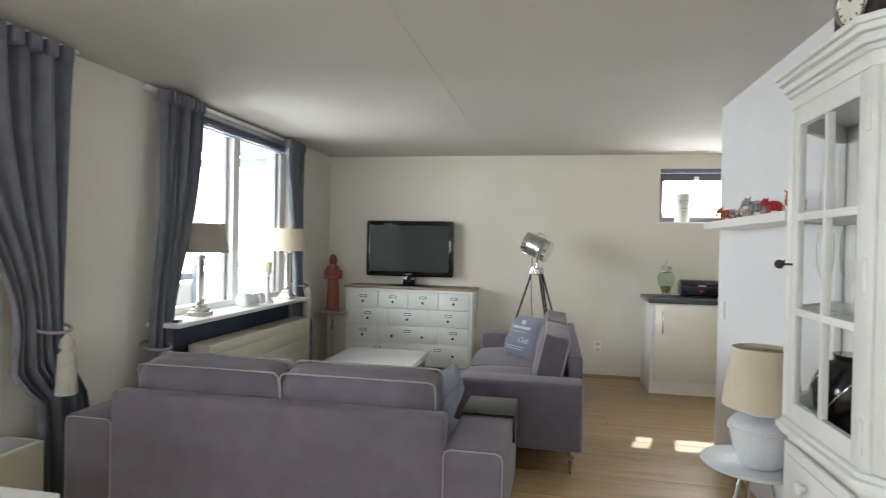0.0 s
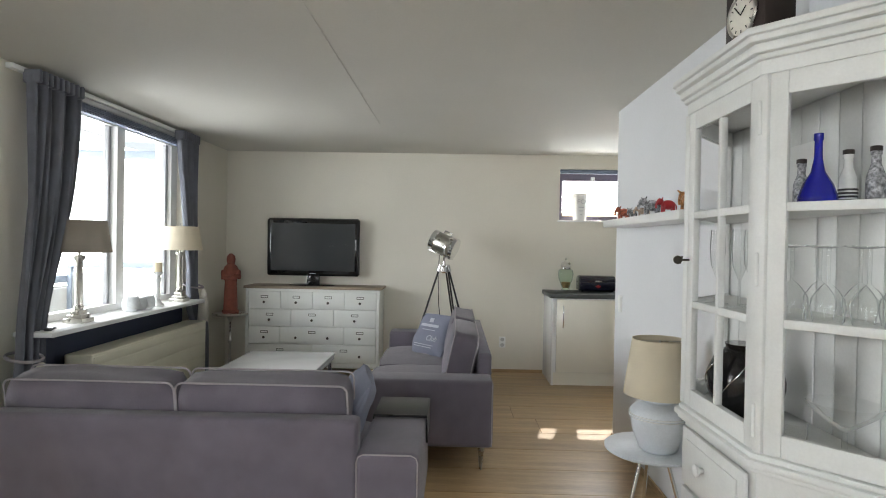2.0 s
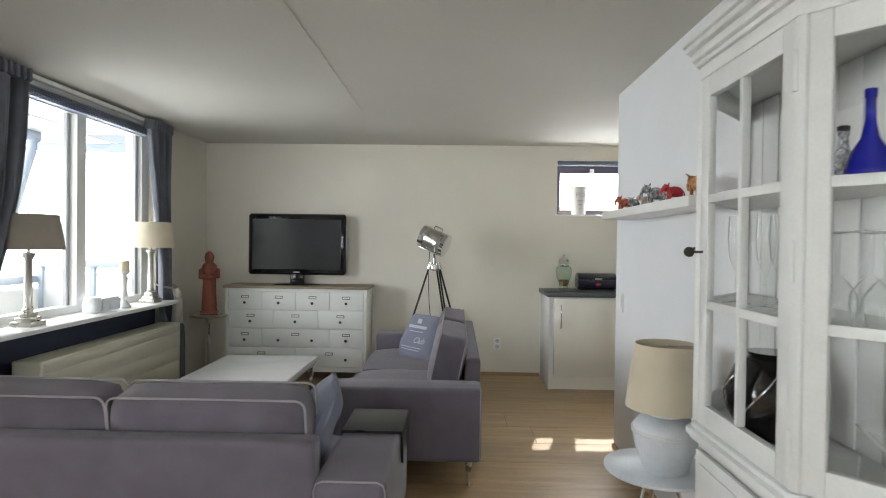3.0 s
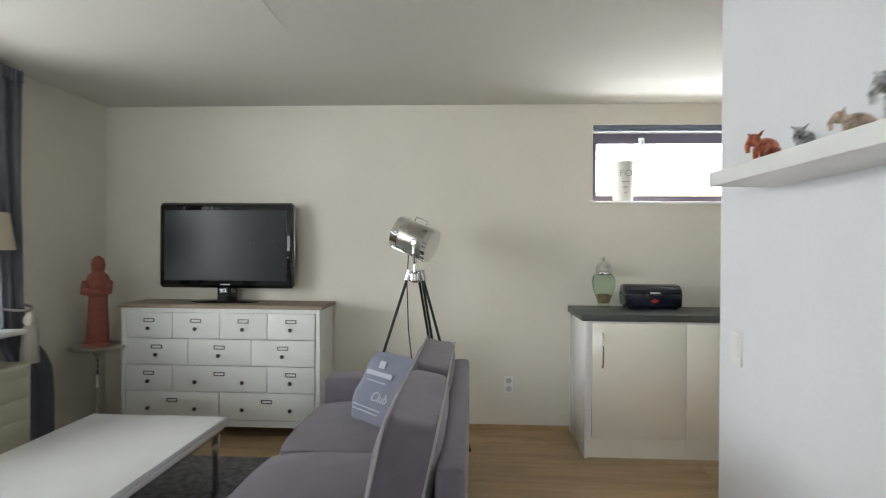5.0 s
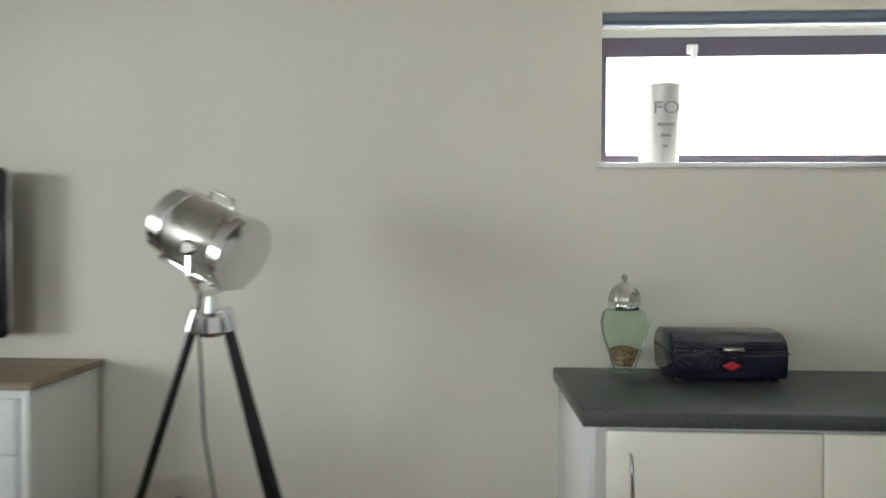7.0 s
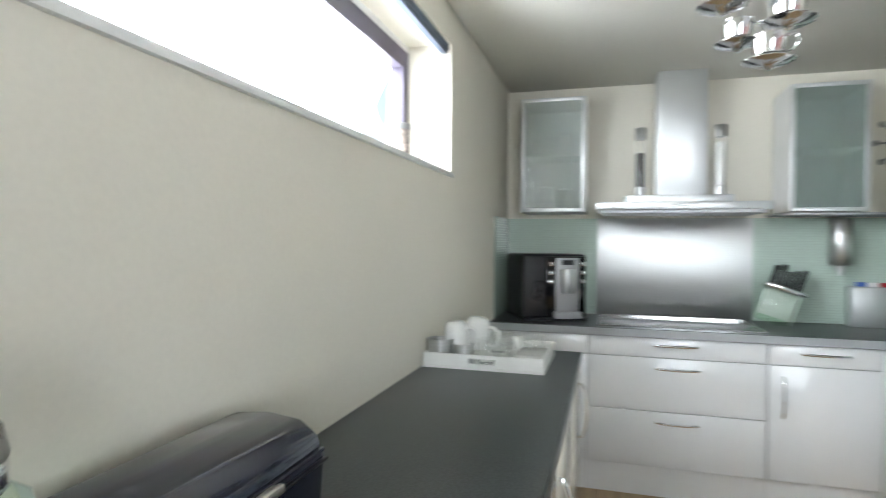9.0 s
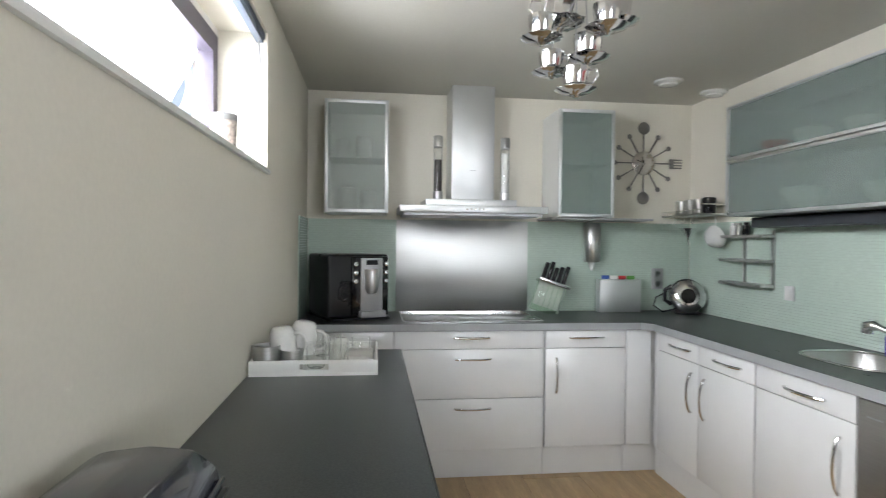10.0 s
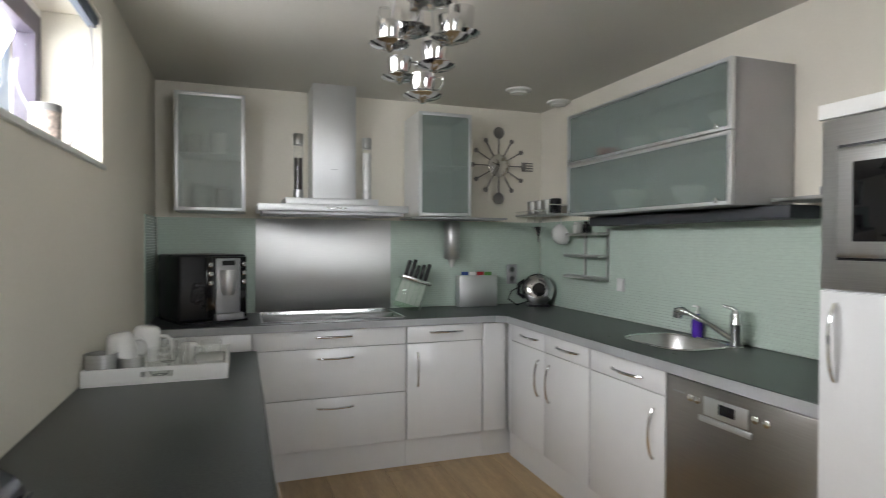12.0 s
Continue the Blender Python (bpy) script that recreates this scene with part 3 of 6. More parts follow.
solo("statue", join(rob, arms, bx(-0.09, 0.09, -0.075, 0.075, 0, 0.025, 0.006)), TERRA, "terracotta robed statue standing on a pedestal table", "statue", (-1.98, 6.02, 0.652), 25).scale = (0.88, 0.9, 1.0)

# tripod spotlight
tl = thing("tripod_lamp", "nickel film spotlight on black wooden tripod", "lamp", (0.26, 5.92, 0))
hub = Vector((0, 0, 1.19))
part("hub", lathe([(0.03, 1.12), (0.045, 1.135), (0.045, 1.18), (0.02, 1.19), (0.014, 1.24)], 18), CHROME, tl)
for fx, fy in ((-0.41, -0.03), (0.37, 0.03), (0.205, 0.28)):
    dr_ = Vector((fx, fy, 0)) - hub
    top_ = Vector((fx, fy, 0)).normalized() * 0.045 + hub + Vector((0, 0, -0.02))
    dr_ = Vector((fx, fy, 0)) - top_
    side_ = dr_.cross(Vector((0, 0, 1))).normalized() * 0.014
    for q_ in (-1, 1):
        part("leg", tube([top_ + side_ * q_, top_ + dr_ * 0.62 + side_ * q_], 0.009, 8), TRIWOOD, tl, "black wooden twin leg rail")
    part("lower_leg", tube([top_ + dr_ * 0.5, top_ + dr_], 0.010, 8), TRIWOOD, tl)
    part("leg_cap", tube([top_ - dr_ * 0.025, top_ + dr_ * 0.03], 0.024, 10), CHROME, tl, "chrome leg cap")
    part("clamp", tube([top_ + dr_ * 0.60, top_ + dr_ * 0.635], 0.021, 10), BLACK, tl, "black clamp")
    part("spider_rod", tube([top_ + dr_ * 0.68, Vector((0, 0, hub.z * 0.33))], 0.003, 6), NICKEL, tl)
m = pose(0.0, 0, 1.41, 0, 0, -18) @ pose(0, 0, 0, 0, 112, 0)
hd = part("drum", xf(lathe([(0.08, -0.13), (0.1, -0.128), (0.104, -0.12), (0.104, 0.11), (0.106, 0.112), (0.106, 0.125), (0.09, 0.126)], 36), m), NICKEL, tl, "brushed nickel drum")
part("front_ring", xf(lathe([(0.111, -0.135), (0.111, -0.09), (0.106, -0.085)], 36), m), CHROME, hd, "polished ring")
part("rear_ring", xf(lathe([(0.11, 0.095), (0.11, 0.13), (0.1, 0.132)], 36), m), CHROME, hd)
part("side_band", xf(join(bx(0.098, 0.112, -0.05, 0.05, -0.12, 0.13, 0.003)), m), CHROME, hd)
part("carry_handle", xf(tube([(-0.10, 0, -0.05), (-0.135, 0, -0.045), (-0.135, 0, 0.035), (-0.10, 0, 0.04)], 0.006, 8), m), CHROME, hd)
part("yoke", join(tube([(0, -0.13, 1.385), (0, -0.13, 1.31), (0, -0.06, 1.25), (0, 0.06, 1.25), (0, 0.13, 1.31), (0, 0.13, 1.385)], 0.009, 8), xf(lathe([(0.022, 0), (0.022, 0.02), (0.015, 0.026)], 14), pose(0, -0.125, 1.385, 90))), CHROME, tl)
part("cable", tube([(-0.05, 0.03, 1.30), (-0.06, 0.05, 1.1), (-0.05, 0.06, 0.8), (-0.02, 0.1, 0.5), (0, 0.2, 0.2), (0.02, 0.3, 0.01)], 0.004, 6), BLACK, tl)

# convector radiator
r = thing("radiator", "long cream enamelled convector radiator under the window", "radiator", (XL, 0, 0))
part("casing", bx(0.05, 0.235, 3.70, 5.40, 0.16, 0.66, 0.012, 3), RADI, r)
for z in (0.28, 0.40, 0.52):
    part("panel_rib", bx(0.232, 0.239, 3.72, 5.38, z - 0.056, z + 0.056, 0.003), RADI, r)
part("panel_rib", bx(0.232, 0.239, 3.72, 5.38, 0.584, 0.64, 0.003), RADI, r)
for y in (3.85, 5.25):
    part("foot", bx(0.08, 0.2, y - 0.03, y + 0.03, 0, 0.165, 0.003), RADI, r)
r = thing("radiator", "low cream convector radiator with slotted top grille", "radiator", (XL, 0, 0))
part("casing", bx(0.02, 0.24, 1.35, 2.34, 0.05, 0.44, 0.01, 3), RADI, r)
for k in range(14):
    part("grille_slat", bx(0.045 + k * 0.0125, 0.051 + k * 0.0125, 1.38, 2.31, 0.437, 0.445), GREYM, r)
part("foot", bx(0.05, 0.2, 1.5, 2.2, 0, 0.055), RADI, r)


def curtain(y0, y1, z0, z1, tie, pull, hem, label, depth=0.06, x0=0.09, mater=None):
    """A pleated curtain hanging along y; pulled towards y=pull at the height tie, falling to the hem (y, y)."""
    bm = bmesh.new()
    nu, nv = 64, 26
    grid = []
    for j in range(nv + 1):
        z = z1 + (z0 - z1) * j / nv
        row = []
        g = 0.0
        if tie:
            g = math.exp(-((z - tie) / 0.75) ** 2) if z > tie else math.exp(-((z - tie) / 0.28) ** 2)
        for i in range(nu + 1):
            u = i / nu
            yy = y0 + (y1 - y0) * u
            if tie and z < tie:
                f_ = min(1.0, (tie - z) / 0.35)
                yy = yy * (1 - f_) + (hem[0] + (hem[1] - hem[0]) * u) * f_
            yy = yy + (pull + (u - 0.5) * 0.16 - yy) * g * 0.8
            f = math.sin(u * math.pi * 13 + 0.7 * math.sin(z * 1.7)) * depth * (0.55 + 0.3 * math.sin(u * 23 + z)) * (1 - 0.25 * g)
            row.append((x0 + f + 0.008 * noise.noise(Vector((u * 6, z * 2, y0))), yy, z))
        grid.append(row)
    for off in (0.0, 0.003):
        vs = [[bm.verts.new((x + off, y, z)) for x, y, z in row] for row in grid]
        for a, c_ in zip(vs, vs[1:]):
            for i in range(nu):
                bm.faces.new((a[i], a[i + 1], c_[i + 1], c_[i]))
    cu = thing("curtain", label, "curtain", (XL, 0, 0))
    part("cloth", bm, mater or CURT, cu, smooth=80)
    for k in range(9):
        part("pleat", bx(x0 - depth * 0.9, x0 + depth * 0.9, y0 + (y1 - y0) * k / 9 + 0.006, y0 + (y1 - y0) * (k + 0.75) / 9, z1 - 0.07, z1 + 0.012, 0.012), mater or CURT, cu)
    if tie:
        rope = part("tieback", tube([(x0 + 0.085 * math.cos(q), pull + 0.10 * math.sin(q), tie - 0.02 * math.cos(q)) for q in np.linspace(0, 2 * math.pi, 18)[:-1]], 0.009, 8, closed=True), PIPE, cu, "grey rope tieback")
        part("tassel", xf(lathe([(0.012, 0), (0.03, -0.03), (0.034, -0.06), (0.022, -0.08), (0.04, -0.10), (0.05, -0.3), (0.047, -0.305)], 18, 9, 0.05), pose(x0 + 0.10, pull, tie - 0.03)), TASSEL, rope, "cream fringed tassel")


curtain(3.33, 3.76, 0.03, 2.385, 0.72, 3.31, (3.08, 3.45), "slate-grey pleated curtain tied back beside the window")
curtain(5.12, 5.47, 0.03, 2.385, 0.98, 5.44, (5.43, 5.76), "slate-grey pleated curtain tied back near the corner", 0.05)
curtain(1.75, 2.60, 0.03, 2.385, 0.95, 2.50, (2.42, 2.76), "slate-grey curtain with tasselled tieback beside balcony door", 0.06, 0.10)
curtain(1.0, 2.30, 0.55, 2.36, 0, 0, None, "white sheer net curtain over balcony door", 0.02, 0.03, SHEER)
rl = solo("curtain_track", bx(0.06, 0.10, 0.1, 2.66, 2.397, 2.415, 0.003), WHITE, "white ceiling curtain track", "curtain track", (XL, 0, 0))


def sill_lamp(y, label, shade):
    l = thing("table_lamp", label, "lamp", (-2.10, y, 0.86), group="lamps on the sill")
    part("base", join(bx(-0.065, 0.065, -0.065, 0.065, 0, 0.03, 0.004), bx(-0.05, 0.05, -0.05, 0.05, 0.03, 0.055, 0.006), bx(-0.036, 0.036, -0.036, 0.036, 0.055, 0.085, 0.004)), NICKEL, l, "stepped nickel base")
    part("column", lathe([(0.026, 0.085), (0.03, 0.10), (0.022, 0.115), (0.02, 0.40), (0.026, 0.41), (0.034, 0.425), (0.034, 0.44), (0.008, 0.445), (0.008, 0.53)], 20, 10, 0.04), NICKEL, l, "fluted nickel column")
    prof = [(0.187, 0.462), (0.19, 0.462), (0.158, 0.672), (0.155, 0.672)]
    sh = lathe(prof, 36)
    bmesh.ops.delete(sh, geom=[q for q in sh.faces if len(q.verts) > 4], context="FACES_ONLY")
    part("shade", sh, shade, l, "conical linen shade")
    part("spider", join(tube([(-0.155, 0, 0.662), (0.155, 0, 0.662)], 0.002, 6), tube([(0, 0, 0.52), (0, 0, 0.70)], 0.004, 6)), NICKEL, l)


sill_lamp(3.77, "nickel column table lamp with taupe shade on sill", SHADE)
sill_lamp(5.15, "nickel column table lamp with cream shade on sill", SHADE2)
cs = thing("candlestick", "turned white candlestick with cream candle on sill", "candlestick", (-2.08, 4.73, 0.86))
part("stick", lathe([(0.05, 0), (0.052, 0.015), (0.03, 0.035), (0.016, 0.06), (0.028, 0.10), (0.016, 0.13), (0.02, 0.2), (0.028, 0.23), (0.014, 0.25), (0.04, 0.275), (0.042, 0.285)], 22), CERAM, cs)
part("candle", lathe([(0.034, 0.286), (0.034, 0.36), (0.028, 0.362)], 20), WAX, cs)
for k, (yy, rr, hh) in enumerate(((4.38, 0.06, 0.115), (4.47, 0.05, 0.10), (4.54, 0.055, 0.11))):
    solo("glass_votive", lathe([(rr * 0.6, 0), (rr, 0.02), (rr * 1.05, hh * 0.6), (rr * 0.8, hh)], 20, 8, 0.04), FROSTW, "frosted white faceted glass votive on the window sill", "votive", (-2.10 + 0.02 * k, yy, 0.86), group="votives on the sill")
solo("remote_control", bx(-0.02, 0.02, -0.07, 0.07, 0, 0.016, 0.005), BLACK, "small black remote control on the window sill", "remote", (-2.06, 3.45, 0.86), 25)

# partition wall: shelf with figurines, switch, socket
solo("wall_shelf", bx(1.37, XP, 2.64, 3.96, 1.548, 1.592, 0.003), WHITE, "white floating wall shelf on the partition", "shelf")


def figurine(y, s, mater, label, rz):
    body = bmesh.new()
    bmesh.ops.create_uvsphere(body, u_segments=16, v_segments=10, radius=1.0)
    xf(body, Matrix.Translation((0, 0, 0.075)) @ Matrix.Diagonal((0.062, 0.034, 0.04, 1)))
    head = bmesh.new()
    bmesh.ops.create_uvsphere(head, u_segments=12, v_segments=8, radius=1.0)
    xf(head, Matrix.Translation((0.068, 0, 0.10)) @ Matrix.Diagonal((0.03, 0.024, 0.028, 1)))
    bits = [tube([(x, y_, 0), (x, y_, 0.03), (x * 0.9, y_ * 0.9, 0.07)], [0.012, 0.010, 0.016], 8) for x in (-0.042, 0.042) for y_ in (-0.018, 0.018)]
    bits += [tube([(0.09, 0, 0.095), (0.104, 0, 0.07), (0.10, 0, 0.045)], [0.014, 0.011, 0.008], 8), tube([(-0.06, 0, 0.085), (-0.074, 0, 0.06), (-0.07, 0, 0.035)], 0.004, 6)]
    bits += [tube([(0.06, q * 0.018, 0.118), (0.062, q * 0.04, 0.135)], [0.008, 0.003], 6) for q in (-1, 1)]
    bm = join(body, head, *bits)
    xf(bm, Matrix.Scale(s, 4))
    solo("figurine", bm, mater, label, "figurine", (1.46, y, 1.592), rz, group="figurines on the shelf")


CREAMF = mat("cream_figurine_glaze", (0.55, 0.42, 0.33), 0.35, var=0.5, scale=40)
figurine(3.79, 0.66, mat("amber_red_glaze", (0.45, 0.12, 0.06), 0.3, var=0.7, scale=40), "small amber and red glazed elephant figurine on shelf", 200)
figurine(3.60, 0.5, PATT, "small dark patterned elephant figurine on shelf", 215)
figurine(3.41, 0.5, CREAMF, "small cream glazed elephant figurine on shelf", 165)
figurine(3.26, 0.78, PATT, "large black and white patterned elephant figurine on shelf", 190)
figurine(3.02, 0.62, RED, "red glazed elephant figurine on shelf", 185)
figurine(2.76, 0.75, mat("amber_glaze", (0.45, 0.2, 0.06), 0.3, var=0.6, scale=40), "amber and red glazed elephant figurine on shelf", 100)
sw = thing("light_switch", "double white rocker light switch on partition wall", "switch", (XP, 4.20, 1.01))
part("plate", bx(-0.009, 0, -0.04, 0.04, -0.06, 0.06, 0.003), WHITE, sw)
part("rocker", bx(-0.014, -0.009, -0.03, 0.03, -0.03, 0.045, 0.002), WHITE, sw)
so = thing("wall_socket", "white double wall socket above the skirting", "socket", (0.913, YW, 0.335))
part("plate", bx(-0.035, 0.035, -0.011, 0, -0.06, 0.06, 0.003), WHITE, so)
for z in (-0.03, 0.03):
    part("outlet", xf(lathe([(0.021, 0), (0.021, 0.004), (0.012, 0.004), (0.01, 0.001)], 18), pose(0, -0.0105, z, 90)), mat("socket_shadow_grey", (0.5, 0.5, 0.48), 0.5), so)

# display cabinet, a bay plan against the partition
PLAN = lambda f, d: [(XP - 0.002, 2.60 + d), (f - d, 2.215 + d * 0.41), (f - d, 1.705 - d * 0.41), (XP - 0.002, 1.32 - d)]
hc = thing("display_cabinet", "white painted bay-fronted display cabinet with glazed doors", "cabinet", (0, 0, 0))
FX = 1.235
part("base", prism(PLAN(FX + 0.005, -0.005), 0.06, 0.79), PAINT, hc)
part("plinth", prism(PLAN(FX, 0.008), 0.0, 0.075, 0.004), PAINT, hc)
part("waist_moulding", join(prism(PLAN(FX, 0.016), 0.785, 0.80, 0.004), prism(PLAN(FX, 0.028), 0.80, 0.822, 0.006), prism(PLAN(FX, 0.012), 0.822, 0.838, 0.004)), PAINT, hc, "stepped moulding")
for dd, z0, z1, bv in ((0.004, 1.915, 1.955, 0.003), (0.016, 1.955, 1.972, 0.005), (0.03, 1.972, 2.0, 0.008), (0.045, 2.0, 2.02, 0.005), (0.055, 2.02, 2.04, 0.004)):
    part("cornice_moulding", prism(PLAN(FX, dd), z0, z1, bv), PAINT, hc)
for k in range(12):
    part("back_board", bx(XP - 0.014, XP - 0.004, 1.36 + k * 0.1, 1.456 + k * 0.1, 0.84, 1.914, 0.002), PAINT, hc)
INN = [(XP - 0.016, 2.56), (FX + 0.03, 2.20), (FX + 0.03, 1.72), (XP - 0.016, 1.36)]
for z in (1.220, 1.545):
    part("shelf", prism(INN, z - 0.018, z, 0.002), PAINT, hc)
part("shelf", prism(INN, 0.838, 0.845), PAINT, hc)


def glazed(p0, p1, cols, rows, parent, stile=0.05, z0=0.84, z1=1.915):
    """A glazed leaf between two plan points, seen from outside left to right."""
    p0, p1 = Vector((*p0, 0)), Vector((*p1, 0))
    L = (p1 - p0).length
    a = math.degrees(math.atan2((p1 - p0).y, (p1 - p0).x))
    m = pose(p0.x, p0.y, 0, 0, 0, a)
    rail = 0.064
    fr_ = part("door", xf(join(bx(0, stile, 0, 0.024, z0, z1, 0.003), bx(L - stile, L, 0, 0.024, z0, z1, 0.003), bx(stile, L - stile, 0, 0.024, z0, z0 + rail, 0.003), bx(stile, L - stile, 0, 0.024, z1 - rail, z1, 0.003)), m), PAINT, parent)
    for k in range(1, cols):
        x = stile + (L - 2 * stile) * k / cols
        part("glazing_bar", xf(bx(x - 0.009, x + 0.009, 0.0, 0.024, z0 + rail, z1 - rail, 0.003), m), PAINT, fr_)
    for zz in (1.214, 1.538):
        part("glazing_bar", xf(bx(stile, L - stile, 0.001, 0.023, zz - 0.013, zz + 0.013, 0.003), m), PAINT, fr_)
    gp = part("pane", xf(bx(stile, L - stile, 0.013, 0.015, z0 + rail, z1 - rail), m), PANE, fr_)
    gp.visible_shadow = False
    return m, L


glazed((FX, 2.205), (FX, 1.715), 2, 3, hc, 0.05)
glazed((FX + 0.012, 1.688), (XP - 0.01, 1.335), 1, 3, hc, 0.05)
glazed((XP - 0.01, 2.585), (FX + 0.012, 2.232), 1, 3, hc, 0.05)
for y in (1.698, 2.222):
    part("corner_post", xf(bx(-0.014, 0.014, -0.014, 0.014, 0.84, 1.914, 0.004), pose(FX + 0.012, y, 0, 0, 0, 22)), PAINT, hc)
for z in (0.93, 1.36, 1.79):
    part("hinge", xf(lathe([(0.007, 0), (0.007, 0.09), (0.004, 0.095)], 10), pose(FX - 0.005, 1.702, z - 0.045)), PAINT, hc)
dw = part("drawer", bx(FX - 0.012, FX + 0.004, 1.735, 2.185, 0.56, 0.765, 0.004), PAINT, hc)
part("drawer_panel", bx(FX - 0.018, FX - 0.012, 1.77, 2.15, 0.595, 0.73, 0.005), PAINT, dw)
part("knob", xf(lathe([(0.009, 0), (0.009, 0.012), (0.02, 0.02), (0.021, 0.028), (0.012, 0.034)], 16), pose(FX - 0.018, 1.99, 0.67, 0, -90)), PAINT, dw)
part("door", bx(FX - 0.012, FX + 0.004, 1.735, 2.185, 0.10, 0.545, 0.004), PAINT, hc)
part("key", join(tube([(FX, 2.185, 1.375), (FX - 0.03, 2.185, 1.375)], 0.004, 8), xf(lathe([(0.004, -0.004), (0.016, -0.003), (0.016, 0.003), (0.004, 0.004)], 12), pose(FX - 0.042, 2.185, 1.375, 90)), tube([(FX - 0.03, 2.175, 1.388), (FX - 0.03, 2.195, 1.362)], 0.004, 6)), BRONZE, hc, "dark ornate key in the lock")

# cabinet contents


def goblet(x, y, z, s, kind):
    prof = [(0.034, 0), (0.034, 0.003), (0.005, 0.008), (0.004, 0.09), (0.02, 0.105), (0.036, 0.13), (0.038, 0.155), (0.031, 0.19)]
    if kind == "flute":
        prof = [(0.034, 0), (0.034, 0.003), (0.005, 0.008), (0.004, 0.085), (0.02, 0.13), (0.024, 0.18), (0.021, 0.24)]
    bm = xf(lathe(prof, 18), Matrix.Scale(s, 4))
    if kind == "down":
        xf(bm, Matrix.Translation((0, 0, 0.19 * s)) @ Matrix.Rotation(math.pi, 4, "X"))
    solo("wine_glass", bm, GLASS, "clear stemmed wine glass on cabinet shelf" if kind != "flute" else "tall clear champagne flute on cabinet shelf", "glass", (x, y, z), group="glasses in the cabinet", smooth=60)


for k, (x, y) in enumerate(((1.33, 1.70), (1.38, 1.62), (1.44, 1.55), (1.50, 1.50), (1.42, 1.72), (1.48, 1.64), (1.53, 1.57))):
    goblet(x, y, 1.221, 1.12, "down")
for x, y in ((1.31, 2.12), (1.32, 1.98), (1.40, 2.06), (1.48, 2.14)):
    goblet(x, y, 1.221, 1.1, "flute")


def bottle(x, y, prof, mater, label, s=1.0):
    ob = solo("bottle", lathe(prof, 24), mater, label, "bottle", (x, y, 1.546), group="bottles in the cabinet", smooth=50)
    ob.scale = (s, s, s)
    return ob


bottle(1.38, 1.675, [(0.06, 0), (0.066, 0.006), (0.064, 0.03), (0.05, 0.075), (0.024, 0.12), (0.014, 0.17), (0.013, 0.235), (0.016, 0.238), (0.016, 0.262), (0.012, 0.263)], BLUEG, "cobalt blue glass bottle with long neck in cabinet", 0.76)
SODA = [(0.026, 0), (0.028, 0.005), (0.028, 0.07), (0.027, 0.095), (0.015, 0.13), (0.013, 0.16), (0.016, 0.163), (0.016, 0.178), (0.011, 0.18)]
for x, y, mt in ((1.47, 1.685, CERAM), (1.50, 1.62, PATT), (1.53, 1.54, CERAM), (1.45, 1.87, PATT)):
    bo = bottle(x, y, SODA, mt, "small white bottle with dark printed bands in cabinet" if mt is CERAM else "small black and white patterned bottle in cabinet", 0.82)
    for k in range(4):
        if mt is CERAM:
            part("printed_band", lathe([(0.0298, 0.014 + k * 0.012), (0.03, 0.015 + k * 0.012), (0.03, 0.02 + k * 0.012), (0.0298, 0.021 + k * 0.012)], 24), BLACK, bo, "black printed band")
    part("cap", lathe([(0.0172, 0.175), (0.0175, 0.176), (0.0175, 0.19), (0.014, 0.192)], 18), DARKWOOD, bo)
vs = thing("vase", "round black glass vase with wire net in cabinet", "vase", (1.37, 2.03, 0.846))
part("body", lathe([(0.05, 0), (0.085, 0.02), (0.12, 0.09), (0.12, 0.15), (0.095, 0.21), (0.06, 0.235), (0.065, 0.25), (0.05, 0.25)], 32), GBLACK, vs)
for k in range(6):
    q0 = k * math.pi / 3
    part("wire", tube([(0.124 * math.sin(math.pi * (0.16 + 0.62 * u)) ** 0.8 * math.cos(q0 + u * 1.3), 0.124 * math.sin(math.pi * (0.16 + 0.62 * u)) ** 0.8 * math.sin(q0 + u * 1.3), 0.015 + 0.2 * u) for u in np.linspace(0, 1, 10)], 0.002, 6), CHROME, vs)
solo("glass_bowl", xf(lathe([(0.05, 0), (0.045, 0.006), (0.008, 0.012), (0.007, 0.10), (0.03, 0.115), (0.085, 0.16), (0.10, 0.185)], 28, 14, 0.03), Matrix.Scale(0.9, 4)), GLASS, "footed clear crystal bowl in cabinet", "bowl", (1.42, 1.60, 0.846))
solo("tumbler", lathe([(0.01, 0), (0.028, 0.001), (0.032, 0.09)], 18), GLASS, "clear glass tumbler in cabinet", "glass", (1.33, 1.67, 0.846))
solo("panel_card", bx(1.548, 1.553, 1.95, 2.2, 0.85, 1.78), WHITE, "white framed panel standing inside the cabinet", "panel")

ck = thing("mantel_clock", "dark wooden mantel clock standing on the cabinet", "clock", (1.345, 1.94, 2.04), -82)
part("case", join(bx(-0.15, 0.15, -0.075, 0.075, 0, 0.028, 0.006), bx(-0.10, 0.10, -0.055, 0.055, 0.028, 0.24, 0.01), bx(-0.12, 0.12, -0.065, 0.065, 0.24, 0.262, 0.005)), DARKWOOD, ck)
dial = part("dial", xf(lathe([(0.066, 0), (0.066, 0.006), (0.06, 0.007)], 32), pose(0, -0.056, 0.135, 90)), CLOCKF, ck, "cream dial")
part("bezel", tube([(0.068 * math.cos(q), -0.062, 0.135 + 0.068 * math.sin(q)) for q in np.linspace(0, 2 * math.pi, 29)[:-1]], 0.006, 8, closed=True), NICKEL, dial)
